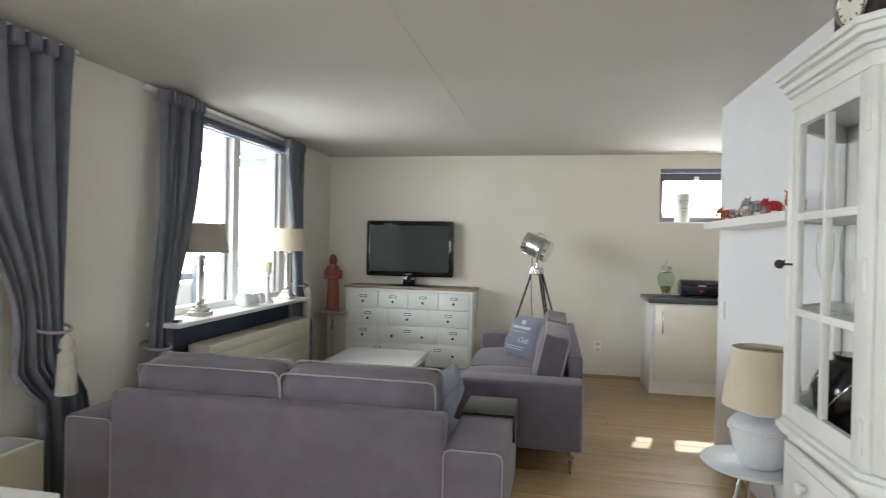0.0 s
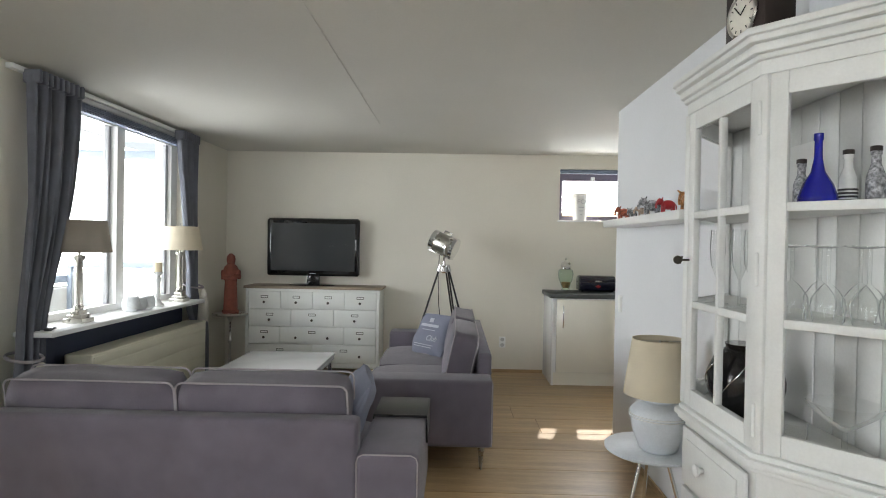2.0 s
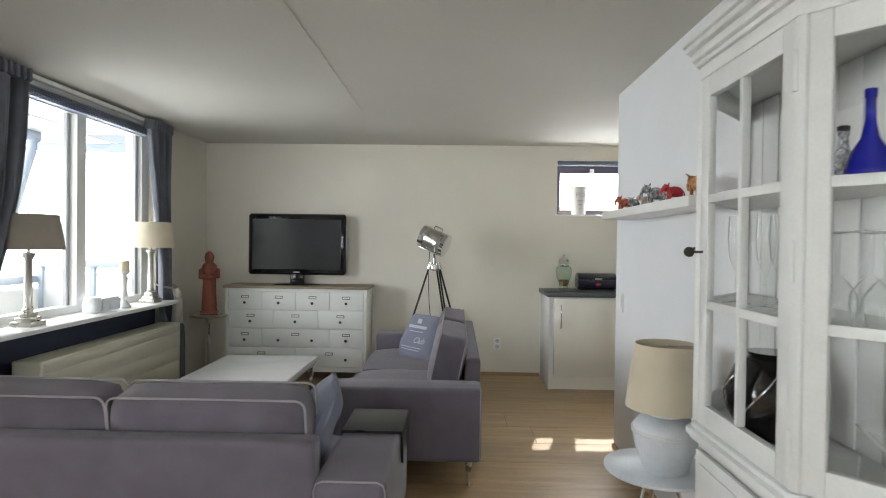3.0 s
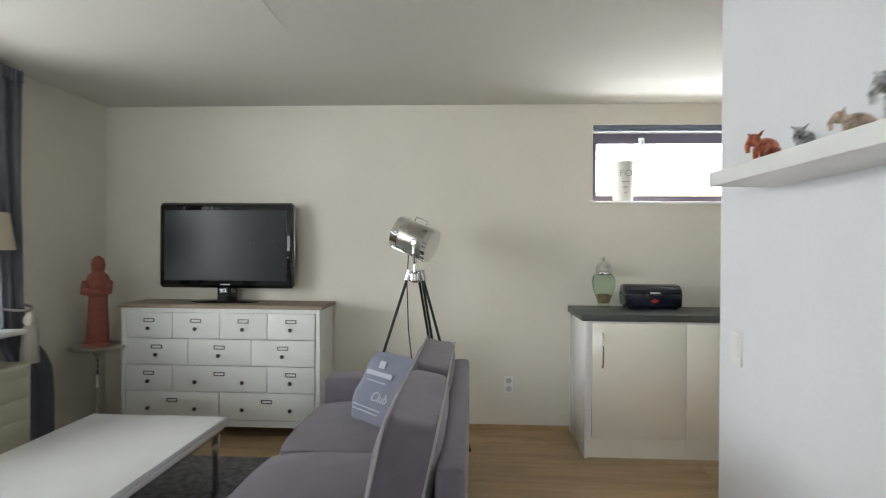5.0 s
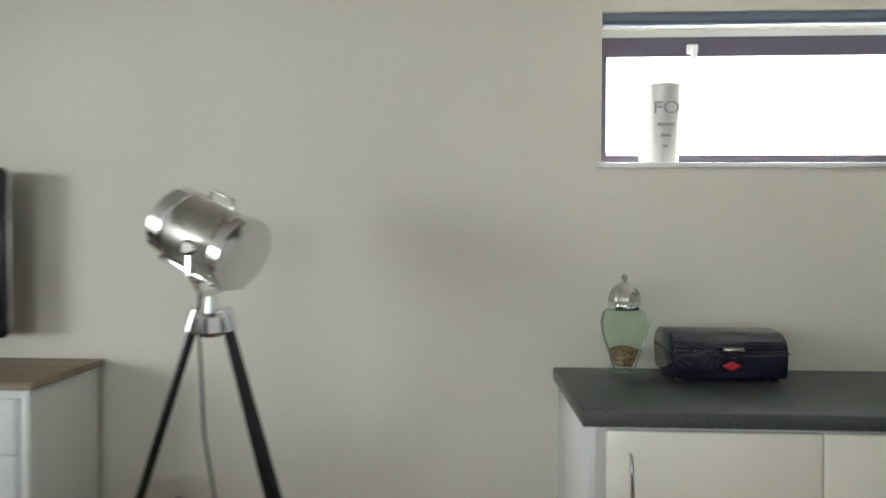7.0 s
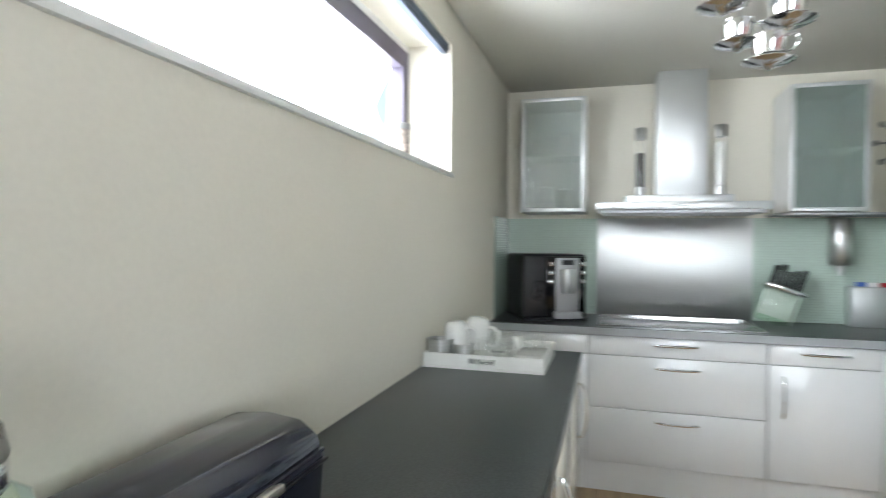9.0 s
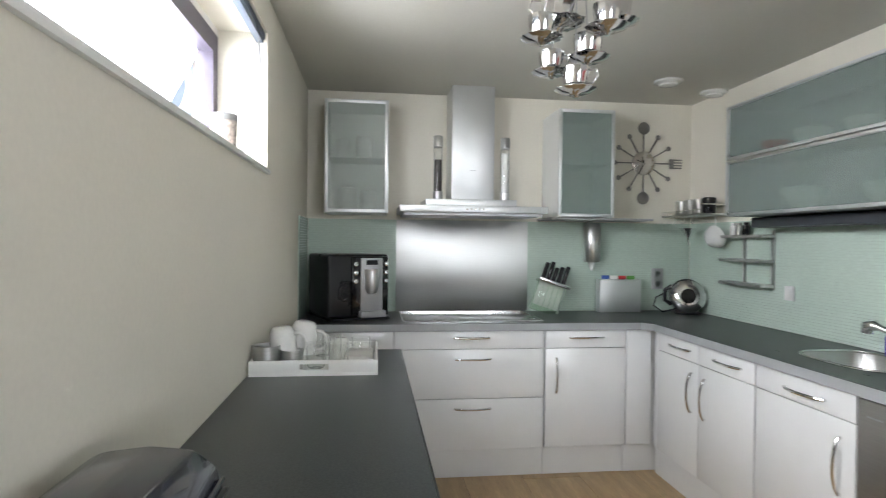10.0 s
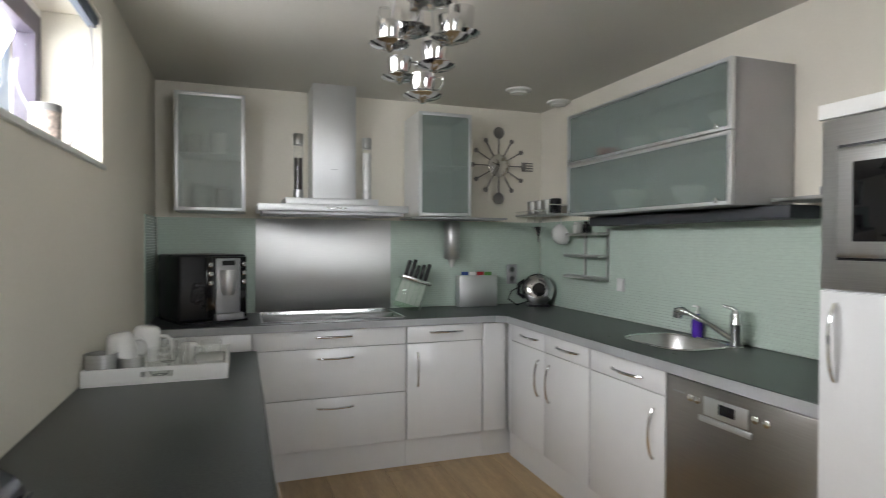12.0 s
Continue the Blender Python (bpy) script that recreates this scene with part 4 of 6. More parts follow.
for q, ln in ((0.7, 0.034), (2.3, 0.048)):
    part("clock_hand", tube([(0, -0.066, 0.135), (ln * math.cos(q), -0.066, 0.135 + ln * math.sin(q))], 0.002, 6), BLACK, dial)
for k in range(12):
    q = k * math.pi / 6
    part("hour_mark", tube([(0.048 * math.cos(q), -0.0635, 0.135 + 0.048 * math.sin(q)), (0.057 * math.cos(q), -0.0635, 0.135 + 0.057 * math.sin(q))], 0.0018, 6), BLACK, dial)

solo("storage_box", bx(1.37, 1.54, 1.42, 1.72, 2.041, 2.24, 0.006), CERAMG, "pale storage box beside the clock on the cabinet", "box")

# side table with ceramic lamp
s = thing("side_table", "round white side table on splayed chrome legs", "table", (1.325, 2.79, 0))
part("tabletop", lathe([(0.215, 0.455), (0.22, 0.459), (0.22, 0.468), (0.215, 0.472)], 48), CERAMG, s, "pale glass top")
for k in range(3):
    q = radians(205 + 120 * k)
    part("leg", tube([(0.06 * math.cos(q), 0.06 * math.sin(q), 0.456), (0.19 * math.cos(q), 0.19 * math.sin(q), 0.008)], 0.009, 10), CHROME, s)
l = thing("table_lamp", "white ceramic jar lamp with cream shade on side table", "lamp", (1.335, 2.745, 0.472))
part("jar", lathe([(0.07, 0), (0.085, 0.01), (0.115, 0.09), (0.13, 0.15), (0.128, 0.185), (0.10, 0.215), (0.065, 0.228), (0.07, 0.25), (0.06, 0.255)], 36), CERAMG, l, "ribbed blue-white ceramic jar")
for z in (0.16, 0.172):
    part("glaze_ring", tube([(0.131 * math.cos(q), 0.131 * math.sin(q), z) for q in np.linspace(0, 2 * math.pi, 37)[:-1]], 0.003, 6, closed=True), CERAM, l)
sh = lathe([(0.157, 0.262), (0.160, 0.262), (0.124, 0.52), (0.121, 0.52)], 40)
bmesh.ops.delete(sh, geom=[q for q in sh.faces if len(q.verts) > 4], context="FACES_ONLY")
part("shade", sh, SHADE2, l, "conical cream linen shade")
part("spider", join(tube([(-0.12, 0, 0.51), (0.12, 0, 0.51)], 0.002, 6), tube([(0, 0, 0.25), (0, 0, 0.515)], 0.005, 6)), NICKEL, l)

# dining table corner near the start
t = thing("dining_table", "white dining table with rounded edge", "table", (-1.30, 0.82, 0))
part("tabletop", bx(-0.47, 0.47, -0.8, 0.46, 0.715, 0.75, 0.006), GLOSSW, t)
for x in (-0.42, 0.42):
    for y in (-0.74, 0.40):
        part("leg", bx(x - 0.03, x + 0.03, y - 0.03, y + 0.03, 0, 0.715, 0.004), GLOSSW, t)

# ---- kitchen ----


def bar_handle(parent, place, horizontal, length=0.16, out=(-1, 0)):
    """A bowed chrome handle; out is the plan direction it stands off."""
    ox, oy = out
    pts = []
    for k in range(11):
        u = k / 10 * 2 - 1
        o = 0.008 + 0.024 * (1 - u * u) ** 0.7
        if horizontal:
            pts.append((place[0] + ox * o + (abs(oy) * u * length / 2), place[1] + oy * o + (abs(ox) * u * length / 2), place[2]))
        else:
            pts.append((place[0] + ox * o, place[1] + oy * o, place[2] + u * length / 2))
    pts = [(pts[0][0] - ox * 0.008, pts[0][1] - oy * 0.008, pts[0][2])] + pts + [(pts[-1][0] - ox * 0.008, pts[-1][1] - oy * 0.008, pts[-1][2])]
    part("handle", tube(pts, 0.0065, 8), CHROME, parent, "bowed chrome handle")


def base_unit(name, label, x0, x1, y0, y1, fronts, out, body=GLOSSW, front=GLOSSW, plinth=True, group="kitchen base units", top=0.884):
    """fronts: (a, b, z0, z1, handle) where a..b runs along the face; handle: 'h', 'v' with its place along the face, or None."""
    u = thing(name, label, "cabinet", (0, 0, 0), group=group)
    part("body", bx(x0, x1, y0, y1, 0.165, top), body, u)
    ox, oy = out
    if plinth:
        part("plinth", bx(x0 + (0.012 if ox else 0), x1, y0, y1 - (0.012 if oy > 0 else 0), 0.0, 0.164) if oy >= 0 else bx(x0, x1, y0 + 0.03, y1, 0.0, 0.164), body, u)
    for a, b, z0, z1, hd in fronts:
        g = 0.002
        if ox:
            f = part("door" if (hd and hd[0] == "v") else "drawer_front", bx(x0 - 0.019, x0 - 0.001, a + g, b - g, z0 + g, z1 - g, 0.002), front, u)
            if hd:
                bar_handle(f, (x0 - 0.019, hd[1], hd[2]), hd[0] == "h", 0.21, out)
        else:
            yf = y1 if oy > 0 else y0
            f = part("door" if (hd and hd[0] == "v") else "drawer_front", bx(a + g, b - g, min(yf + oy * 0.001, yf + oy * 0.019), max(yf + oy * 0.001, yf + oy * 0.019), z0 + g, z1 - g, 0.002), front, u)
            if hd:
                bar_handle(f, (hd[1], yf + oy * 0.019, hd[2]), hd[0] == "h", 0.21, out)
    return u


FXK = 4.565
TZ = (0.172, 0.478, 0.774, 0.882)
base_unit("base_cabinet", "white kitchen base unit in the corner by the window", FXK, XK, 5.872, YW - 0.002, [(5.875, YW - 0.004, TZ[2], TZ[3], None), (5.875, YW - 0.004, TZ[0], TZ[2], None)], (-1, 0))
base_unit("drawer_cabinet", "white kitchen drawer unit with three deep drawers below hob", FXK, XK, 4.962, 5.87, [(4.964, 5.868, TZ[2], TZ[3], ("h", 5.41, 0.842)), (4.964, 5.868, TZ[1], TZ[2], ("h", 5.40, 0.715)), (4.964, 5.868, TZ[0], TZ[1], ("h", 5.40, 0.42))], (-1, 0))
base_unit("base_cabinet", "white kitchen base unit with one drawer and door", FXK, XK, 4.448, 4.96, [(4.45, 4.958, TZ[2], TZ[3], ("h", 4.70, 0.838)), (4.45, 4.958, TZ[0], TZ[2], ("v", 4.89, 0.61))], (-1, 0))
base_unit("corner_cabinet", "plain white corner filler unit", FXK - 0.005, XK, YS + 0.002, 4.446, [(4.285, 4.444, TZ[0], TZ[3], None)], (-1, 0))
FYS = 4.265
base_unit("base_cabinet", "white kitchen base unit with two drawers and two doors", 3.577, 4.535, YS + 0.002, FYS, [(4.03, 4.46, TZ[2], TZ[3], ("h", 4.21, 0.832)), (3.58, 4.03, TZ[2], TZ[3], ("h", 3.78, 0.83)), (4.03, 4.46, TZ[0], TZ[2], ("v", 4.09, 0.61)), (3.58, 4.03, TZ[0], TZ[2], ("v", 3.965, 0.605))], (0, 1))
base_unit("base_cabinet", "white kitchen base unit with one drawer beside dishwasher", 3.03, 3.575, YS + 0.002, FYS, [(3.032, 3.573, TZ[2], TZ[3], ("h", 3.28, 0.822)), (3.032, 3.573, TZ[0], TZ[2], ("v", 3.10, 0.60))], (0, 1), top=0.70)
dwm = thing("dishwasher", "stainless steel dishwasher with control panel", "dishwasher", (0, 0, 0))
part("body", bx(2.36, 3.026, YS + 0.002, FYS, 0.1, 0.882), GREYM, dwm)
part("foot_panel", bx(2.40, 3.01, YS + 0.05, FYS - 0.04, 0.0, 0.1), GREYM, dwm)
fr = part("door", bx(2.362, 3.022, FYS + 0.001, FYS + 0.022, 0.15, 0.874, 0.003), DSTEEL, dwm, "brushed steel door")
part("control_panel", bx(2.62, 2.82, FYS + 0.022, FYS + 0.027, 0.765, 0.835, 0.002), ALU, fr)
part("display", bx(2.675, 2.745, FYS + 0.027, FYS + 0.029, 0.785, 0.822), BLACK, fr)
part("grip", bx(2.60, 2.84, FYS + 0.022, FYS + 0.034, 0.738, 0.76, 0.004), ALU, fr)
for x in (2.545, 2.885, 2.59, 2.85):
    part("button", xf(lathe([(0.014, 0), (0.014, 0.008), (0.011, 0.01)], 16), pose(x, FYS + 0.022, 0.81, -90)), CHROME, fr)
part("badge_bar", bx(2.92, 2.985, FYS + 0.0225, FYS + 0.024, 0.815, 0.822), GREYM, fr)

# tall unit with oven
TX0, TX1, TY = 1.73, 2.348, 4.30
tu = thing("tall_cabinet", "white tall kitchen unit with built-in steel microwave", "cabinet", (0, 0, 0))
part("body", bx(TX0, TX1, YS + 0.002, TY, 0.0, 1.80, 0.002), GLOSSW, tu)
part("top_board", bx(TX0 - 0.01, TX1 + 0.008, YS + 0.002, TY + 0.022, 1.772, 1.816, 0.003), WHITE, tu)
f = part("door", bx(TX0 + 0.003, TX1 - 0.003, TY + 0.001, TY + 0.02, 0.16, 1.272, 0.002), GLOSSW, tu)
bar_handle(f, (TX1 - 0.055, TY + 0.02, 1.125), False, 0.22, (0, 1))
mw = thing("microwave", "built-in stainless steel microwave with black window", "microwave", (0, 0, 0))
part("frame", bx(TX0 + 0.003, TX1 - 0.003, TY + 0.001, TY + 0.018, 1.278, 1.768, 0.003), STEEL, mw)
dr2 = part("door", bx(TX0 + 0.06, TX1 - 0.06, TY + 0.02, TY + 0.045, 1.37, 1.68, 0.012, 3), STEEL, mw)
part("shadow_gap", bx(TX0 + 0.052, TX1 - 0.052, TY + 0.0185, TY + 0.0195, 1.362, 1.69), BLACK, mw)
part("window", bx(TX0 + 0.14, TX1 - 0.115, TY + 0.046, TY + 0.05, 1.415, 1.635, 0.004), GBLACK, dr2)
solo("red_box", bx(TX0 + 0.1, TX0 + 0.52, YS + 0.1, YS + 0.4, 1.817, 2.08, 0.004), RED, "red storage box on top of tall cabinet", "box")

# worktop, one continuous piece
wt = thing("worktop", "dark speckled stone-look worktop with grey front edge", "worktop", (0, 0, 0))
E0 = 4.53
SX0, SX1, SY0, SY1 = 3.10, 3.60, 3.74, 4.17


def squarish(q, a, b, e=0.62):
    """A point on a rounded rectangle with half sides a and b."""
    c, s = math.cos(q), math.sin(q)
    return math.copysign(abs(c) ** e, c) * a, math.copysign(abs(s) ** e, s) * b


slab = [prism([(XK - 0.001, YS + 0.001), (XK - 0.001, YW - 0.001), (E0, YW - 0.001), (E0, 4.36), (4.47, 4.305), (SX1, 4.305), (SX1, YS + 0.001)], 0.886, 0.93), bx(2.352, SX0, YS + 0.001, 4.305, 0.886, 0.93), bx(SX0, SX1, YS + 0.001, SY0, 0.886, 0.93), bx(SX0, SX1, SY1, 4.305, 0.886, 0.93)]
ring = bmesh.new()
ncut = 64
scx, scy = (SX0 + SX1) / 2, (SY0 + SY1) / 2
outer, inner, under = [], [], []
for k in range(ncut):
    q = 2 * math.pi * k / ncut
    c_, s_ = math.cos(q), math.sin(q)
    f_ = min((SX1 - SX0) / 2 / max(abs(c_), 1e-6), (SY1 - SY0) / 2 / max(abs(s_), 1e-6))
    outer.append(ring.verts.new((scx + c_ * f_, scy + s_ * f_, 0.93)))
    ix, iy = squarish(q, 0.222, 0.185)
    inner.append(ring.verts.new((scx + ix, scy + iy, 0.93)))
    under.append(ring.verts.new((scx + ix, scy + iy, 0.886)))
for k in range(ncut):
    j = (k + 1) % ncut
    ring.faces.new((outer[k], outer[j], inner[j], inner[k]))
    ring.faces.new((inner[k], inner[j], under[j], under[k]))
for b_ in slab:
    part("slab", b_, SLATE, wt)
part("sink_surround", ring, SLATE, wt)
for b_ in (bx(E0 - 0.005, E0 - 0.001, 4.362, YW - 0.001, 0.885, 0.927), bx(2.353, 4.468, 4.306, 4.31, 0.885, 0.927), prism([(E0 - 0.001, 4.361), (E0 - 0.005, 4.364), (4.466, 4.31), (4.469, 4.306)], 0.885, 0.927)):
    part("front_edge", b_, SLATEEDGE, wt, "light grey edge band")

# hob
hb = thing("hob", "black glass induction hob with steel trim", "hob", (4.83, 5.39, 0.93))
part("glass", bx(-0.25, 0.25, -0.42, 0.42, 0.001, 0.007, 0.002), GBLACK, hb)
part("trim", join(bx(-0.258, -0.25, -0.428, 0.428, 0.001, 0.009), bx(0.25, 0.258, -0.428, 0.428, 0.001, 0.009), bx(-0.25, 0.25, -0.428, -0.42, 0.001, 0.009), bx(-0.25, 0.25, 0.42, 0.428, 0.001, 0.009)), CHROME, hb)

# glass mosaic splashbacks
def splash(name, label, axis, at, a0, a1, z0, z1, n, sgn):
    o = thing(name, label, "splashback", (0, 0, 0), kind="structure")
    th = 0.006
    lo, hi = (at, at + sgn * 0.003) if sgn > 0 else (at + sgn * 0.003, at)
    back = bx(lo, hi, a0, a1, z0, z1) if axis == "x" else bx(a0, a1, lo, hi, z0, z1)
    part("backing", back, GROUT, o)
    lo, hi = (at + 0.003, at + th) if sgn > 0 else (at - th, at - 0.003)
    h = (z1 - z0) / n
    for k in range(n):
        za, zb = z0 + k * h + 0.0011, z0 + (k + 1) * h - 0.0011
        b_ = bx(lo, hi, a0, a1, za, zb) if axis == "x" else bx(a0, a1, lo, hi, za, zb)
        part("tile_strip", b_, MOSAIC, o)


splash("splashback_1", "sage green glass mosaic strips behind hob", "x", XK, YS + 0.008, YW - 0.008, 0.931, 1.558, 40, -1)
splash("splashback_2", "sage green glass mosaic strips behind sink", "y", YS, 2.352, XK - 0.008, 0.931, 1.558, 40, 1)
splash("splashback_3", "sage green glass mosaic strip on side wall", "y", YW, 4.67, XK - 0.008, 0.931, 1.558, 40, -1)
BRUSHED = mat("satin_brushed_steel", (0.66, 0.66, 0.65), 0.4, 1.0, var=0.04, scale=10, stretch=(1, 1, 60), bump=0.02, fine=30)
BRUSHED.node_tree.nodes["Principled BSDF"].inputs["Anisotropic"].default_value = 0.8
solo("splash_plate", bx(XK - 0.013, XK - 0.008, 4.918, 5.838, 0.932, 1.556, 0.001), BRUSHED, "brushed stainless steel panel behind the hob", "panel")

# extractor hood
ho = thing("cooker_hood", "stainless steel chimney cooker hood", "hood", (0, 0, 0))
part("canopy", bx(4.63, XK - 0.002, 4.925, 5.837, 1.59, 1.632, 0.003), ALU, ho)
part("canopy_underside", bx(4.66, XK - 0.03, 4.95, 5.81, 1.572, 1.589), GREYM, ho)
part("plenum", bx(4.72, XK - 0.002, 5.10, 5.675, 1.633, 1.676, 0.003), ALU, ho)
part("chimney", bx(4.85, XK - 0.002, 5.22, 5.497, 1.677, H - 0.002, 0.003), ALU, ho)
part("logo_bar", bx(4.847, 4.8495, 5.34, 5.38, 1.87, 1.874), GREYM, ho)
for k in range(5):
    part("button", xf(lathe([(0.006, 0), (0.006, 0.004), (0.004, 0.005)], 10), pose(4.629, 5.33 + k * 0.025, 1.61, 0, -90)), CHROME, ho)
for y, fill in ((5.592, DARKWOOD), (5.16, CERAM)):
    ml = thing("spice_mill", "tall clear spice mill with steel ends on hood", "spice mill", (4.80, y, 1.677), group="mills on the hood")
    part("base", lathe([(0.03, 0), (0.03, 0.05), (0.027, 0.052)], 20), STEEL, ml)
    part("contents", lathe([(0.0235, 0.053), (0.0235, 0.25 if fill is DARKWOOD else 0.3)], 20), fill, ml)
    part("tube", lathe([(0.027, 0.052), (0.027, 0.33)], 20), GLASS, ml)
    part("cap", lathe([(0.027, 0.33), (0.03, 0.332), (0.03, 0.395), (0.026, 0.4)], 20), STEEL, ml)

# wall cabinets


def wall_unit(y0, y1, z0, z1, label, glazing, glazing_label):
    u = thing("wall_cabinet", label, "cabinet", (0, 0, 0), group="glass wall units")
    x0, x1 = 4.785, XK - 0.002
    t_ = 0.016
    for nm, b_ in (("side_panel", bx(x0, x1, y0, y0 + t_, z0, z1)), ("side_panel", bx(x0, x1, y1 - t_, y1, z0, z1)), ("bottom_panel", bx(x0, x1, y0 + t_, y1 - t_, z0, z0 + t_)), ("top_panel", bx(x0, x1, y0 + t_, y1 - t_, z1 - t_, z1)), ("back_panel", bx(x1 - 0.01, x1, y0 + t_, y1 - t_, z0 + t_, z1 - t_)), ("shelf", bx(x0 + 0.03, x1 - 0.01, y0 + t_, y1 - t_, (z0 + z1) / 2 - 0.004, (z0 + z1) / 2 + 0.004))):
        part(nm, b_, WHITE, u)
    d_ = part("door_frame", join(bx(x0 - 0.022, x0 - 0.002, y0, y0 + 0.022, z0, z1, 0.003), bx(x0 - 0.022, x0 - 0.002, y1 - 0.022, y1, z0, z1, 0.003), bx(x0 - 0.022, x0 - 0.002, y0 + 0.022, y1 - 0.022, z0, z0 + 0.022, 0.003), bx(x0 - 0.022, x0 - 0.002, y0 + 0.022, y1 - 0.022, z1 - 0.022, z1, 0.003)), ALU, u, "satin aluminium door frame")
    part("pane", bx(x0 - 0.016, x0 - 0.011, y0 + 0.022, y1 - 0.022, z0 + 0.022, z1 - 0.022), glazing, d_, glazing_label)
    return u


wall_unit(5.905, 6.295, 1.585, 2.28, "aluminium-framed wall cabinet with lightly frosted glass door", HAZE, "lightly frosted glass")
wall_unit(4.44, 4.815, 1.58, 2.275, "aluminium-framed wall cabinet with green frosted glass door", FROST, "frosted green glass")
solo("white_jar", lathe([(0.05, 0), (0.055, 0.01), (0.055, 0.14), (0.04, 0.15)], 24), CERAM, "white storage jar inside the wall cabinet", "jar", (4.93, 6.16, 1.602))
for y_, z_, sc_ in ((6.03, 1.602, 0.9), (6.20, 1.937, 0.8), (6.06, 1.937, 0.95)):
    solo("white_jar", xf(lathe([(0.05, 0), (0.055, 0.01), (0.055, 0.14), (0.04, 0.15)], 24), Matrix.Scale(sc_, 4)), CERAM, "white storage jar inside the wall cabinet", "jar", (4.95, y_, z_))
solo("under_shelf", bx(4.80, XK - 0.008, 4.15, 4.85, 1.563, 1.577, 0.002), GREYM, "thin grey metal strip shelf below the wall cabinet", "shelf")

fw = thing("flap_cabinet", "wide steel wall cabinet with two frosted glass flaps", "cabinet", (0, 0, 0))
fx0, fx1, fy, fz0, fzm, fz1 = 2.935, 4.178, 4.03, 1.567, 1.873, 2.172
for nm, b_ in (("side_panel", bx(fx0, fx0 + 0.018, YS + 0.001, fy, fz0, fz1, 0.002)), ("side_panel", bx(fx1 - 0.018, fx1, YS + 0.001, fy, fz0, fz1, 0.002)), ("bottom_panel", bx(fx0 + 0.018, fx1 - 0.018, YS + 0.001, fy, fz0, fz0 + 0.018)), ("top_panel", bx(fx0 + 0.018, fx1 - 0.018, YS + 0.001, fy, fz1 - 0.018, fz1)), ("shelf", bx(fx0 + 0.018, fx1 - 0.018, YS + 0.001, fy - 0.02, fzm - 0.009, fzm + 0.009)), ("back_panel", bx(fx0 + 0.018, fx1 - 0.018, YS + 0.001, YS + 0.01, fz0 + 0.018, fz1 - 0.018))):
    part(nm, b_, GREYM, fw)
for z0, z1 in ((fz0, fzm - 0.002), (fzm + 0.002, fz1)):
    d_ = part("flap_frame", join(bx(fx0, fx0 + 0.022, fy + 0.002, fy + 0.022, z0, z1, 0.003), bx(fx1 - 0.022, fx1, fy + 0.002, fy + 0.022, z0, z1, 0.003), bx(fx0 + 0.022, fx1 - 0.022, fy + 0.002, fy + 0.022, z0, z0 + 0.016, 0.003), bx(fx0 + 0.022, fx1 - 0.022, fy + 0.002, fy + 0.022, z1 - 0.016, z1, 0.003)), ALU, fw)
    part("pane", bx(fx0 + 0.022, fx1 - 0.022, fy + 0.010, fy + 0.015, z0 + 0.016, z1 - 0.016), FROST, d_, "frosted green glass")
    for x in (fx0 + 0.07, fx1 - 0.04):
        part("clip", xf(lathe([(0.012, 0), (0.012, 0.012), (0.008, 0.014)], 14), pose(x, fy + 0.02, z0 + 0.02, -90)), CHROME, d_)
for x, z, s, mt in ((3.1, 1.884, 1.2, CERAM), (3.45, 1.884, 1.0, CERAM), (3.75, 1.884, 1.1, CERAM), (4.0, 1.884, 0.9, RED), (3.35, 1.586, 1.1, CERAM), (3.8, 1.586, 1.3, CERAM)):
    solo("bowl", xf(lathe([(0.03, 0), (0.035, 0.004), (0.075, 0.06), (0.08, 0.085), (0.076, 0.085), (0.07, 0.06), (0.02, 0.01)], 26), Matrix.Scale(s, 4)), mt, "round red bowl inside the flap cabinet" if mt is RED else "round white bowl inside the flap cabinet", "bowl", (x, 3.88, z), group="bowls in the flap cabinet")
solo("under_cabinet_lamp", bx(2.79, 4.17, YS + 0.03, YS + 0.20, 1.508, 1.562, 0.006), mat("charcoal_metal", (0.035, 0.037, 0.045), 0.45, var=0.08), "dark slim light housing under the flap cabinet", "lamp")
sh_ = thing("steel_shelf", "small steel wall shelf beside the tall cabinet", "shelf", (0, 0, 0))
part("plate", bx(2.355, 2.86, YS + 0.008, YS + 0.22, 1.575, 1.589, 0.002), STEEL, sh_)
part("block", bx(2.36, 2.70, YS + 0.008, YS + 0.16, 1.590, 1.625, 0.003), GREYM, sh_)

# sink and tap
sk = thing("sink", "inset stainless steel sink with rounded corners", "sink", (scx, scy, 0.93))
bowl_ = lathe([(0.228, 0.002), (0.219, 0.004), (0.212, -0.004), (0.20, -0.08), (0.18, -0.13), (0.14, -0.15), (0.04, -0.152)], 64)
bmesh.ops.delete(bowl_, geom=[q for q in bowl_.faces if len(q.verts) > 4 and q.calc_center_median().z > -0.1], context="FACES_ONLY")
for v_ in bowl_.verts:
    r_ = math.hypot(v_.co.x, v_.co.y)
    v_.co.x, v_.co.y = squarish(math.atan2(v_.co.y, v_.co.x), r_, r_ * 0.835)
part("bowl", bowl_, STEEL, sk, "brushed steel bowl", smooth=70)
part("rim", tube([(*squarish(q, 0.222, 0.185), 0.003) for q in np.linspace(0, 2 * math.pi, 65)[:-1]], 0.005, 8, closed=True), CHROME, sk)
part("drain", lathe([(0.04, -0.151), (0.04, -0.146), (0.02, -0.148)], 24), CHROME, sk)
tp = thing("tap", "chrome pull-out kitchen tap with angled spout", "tap", (3.135, 3.80, 0.93))
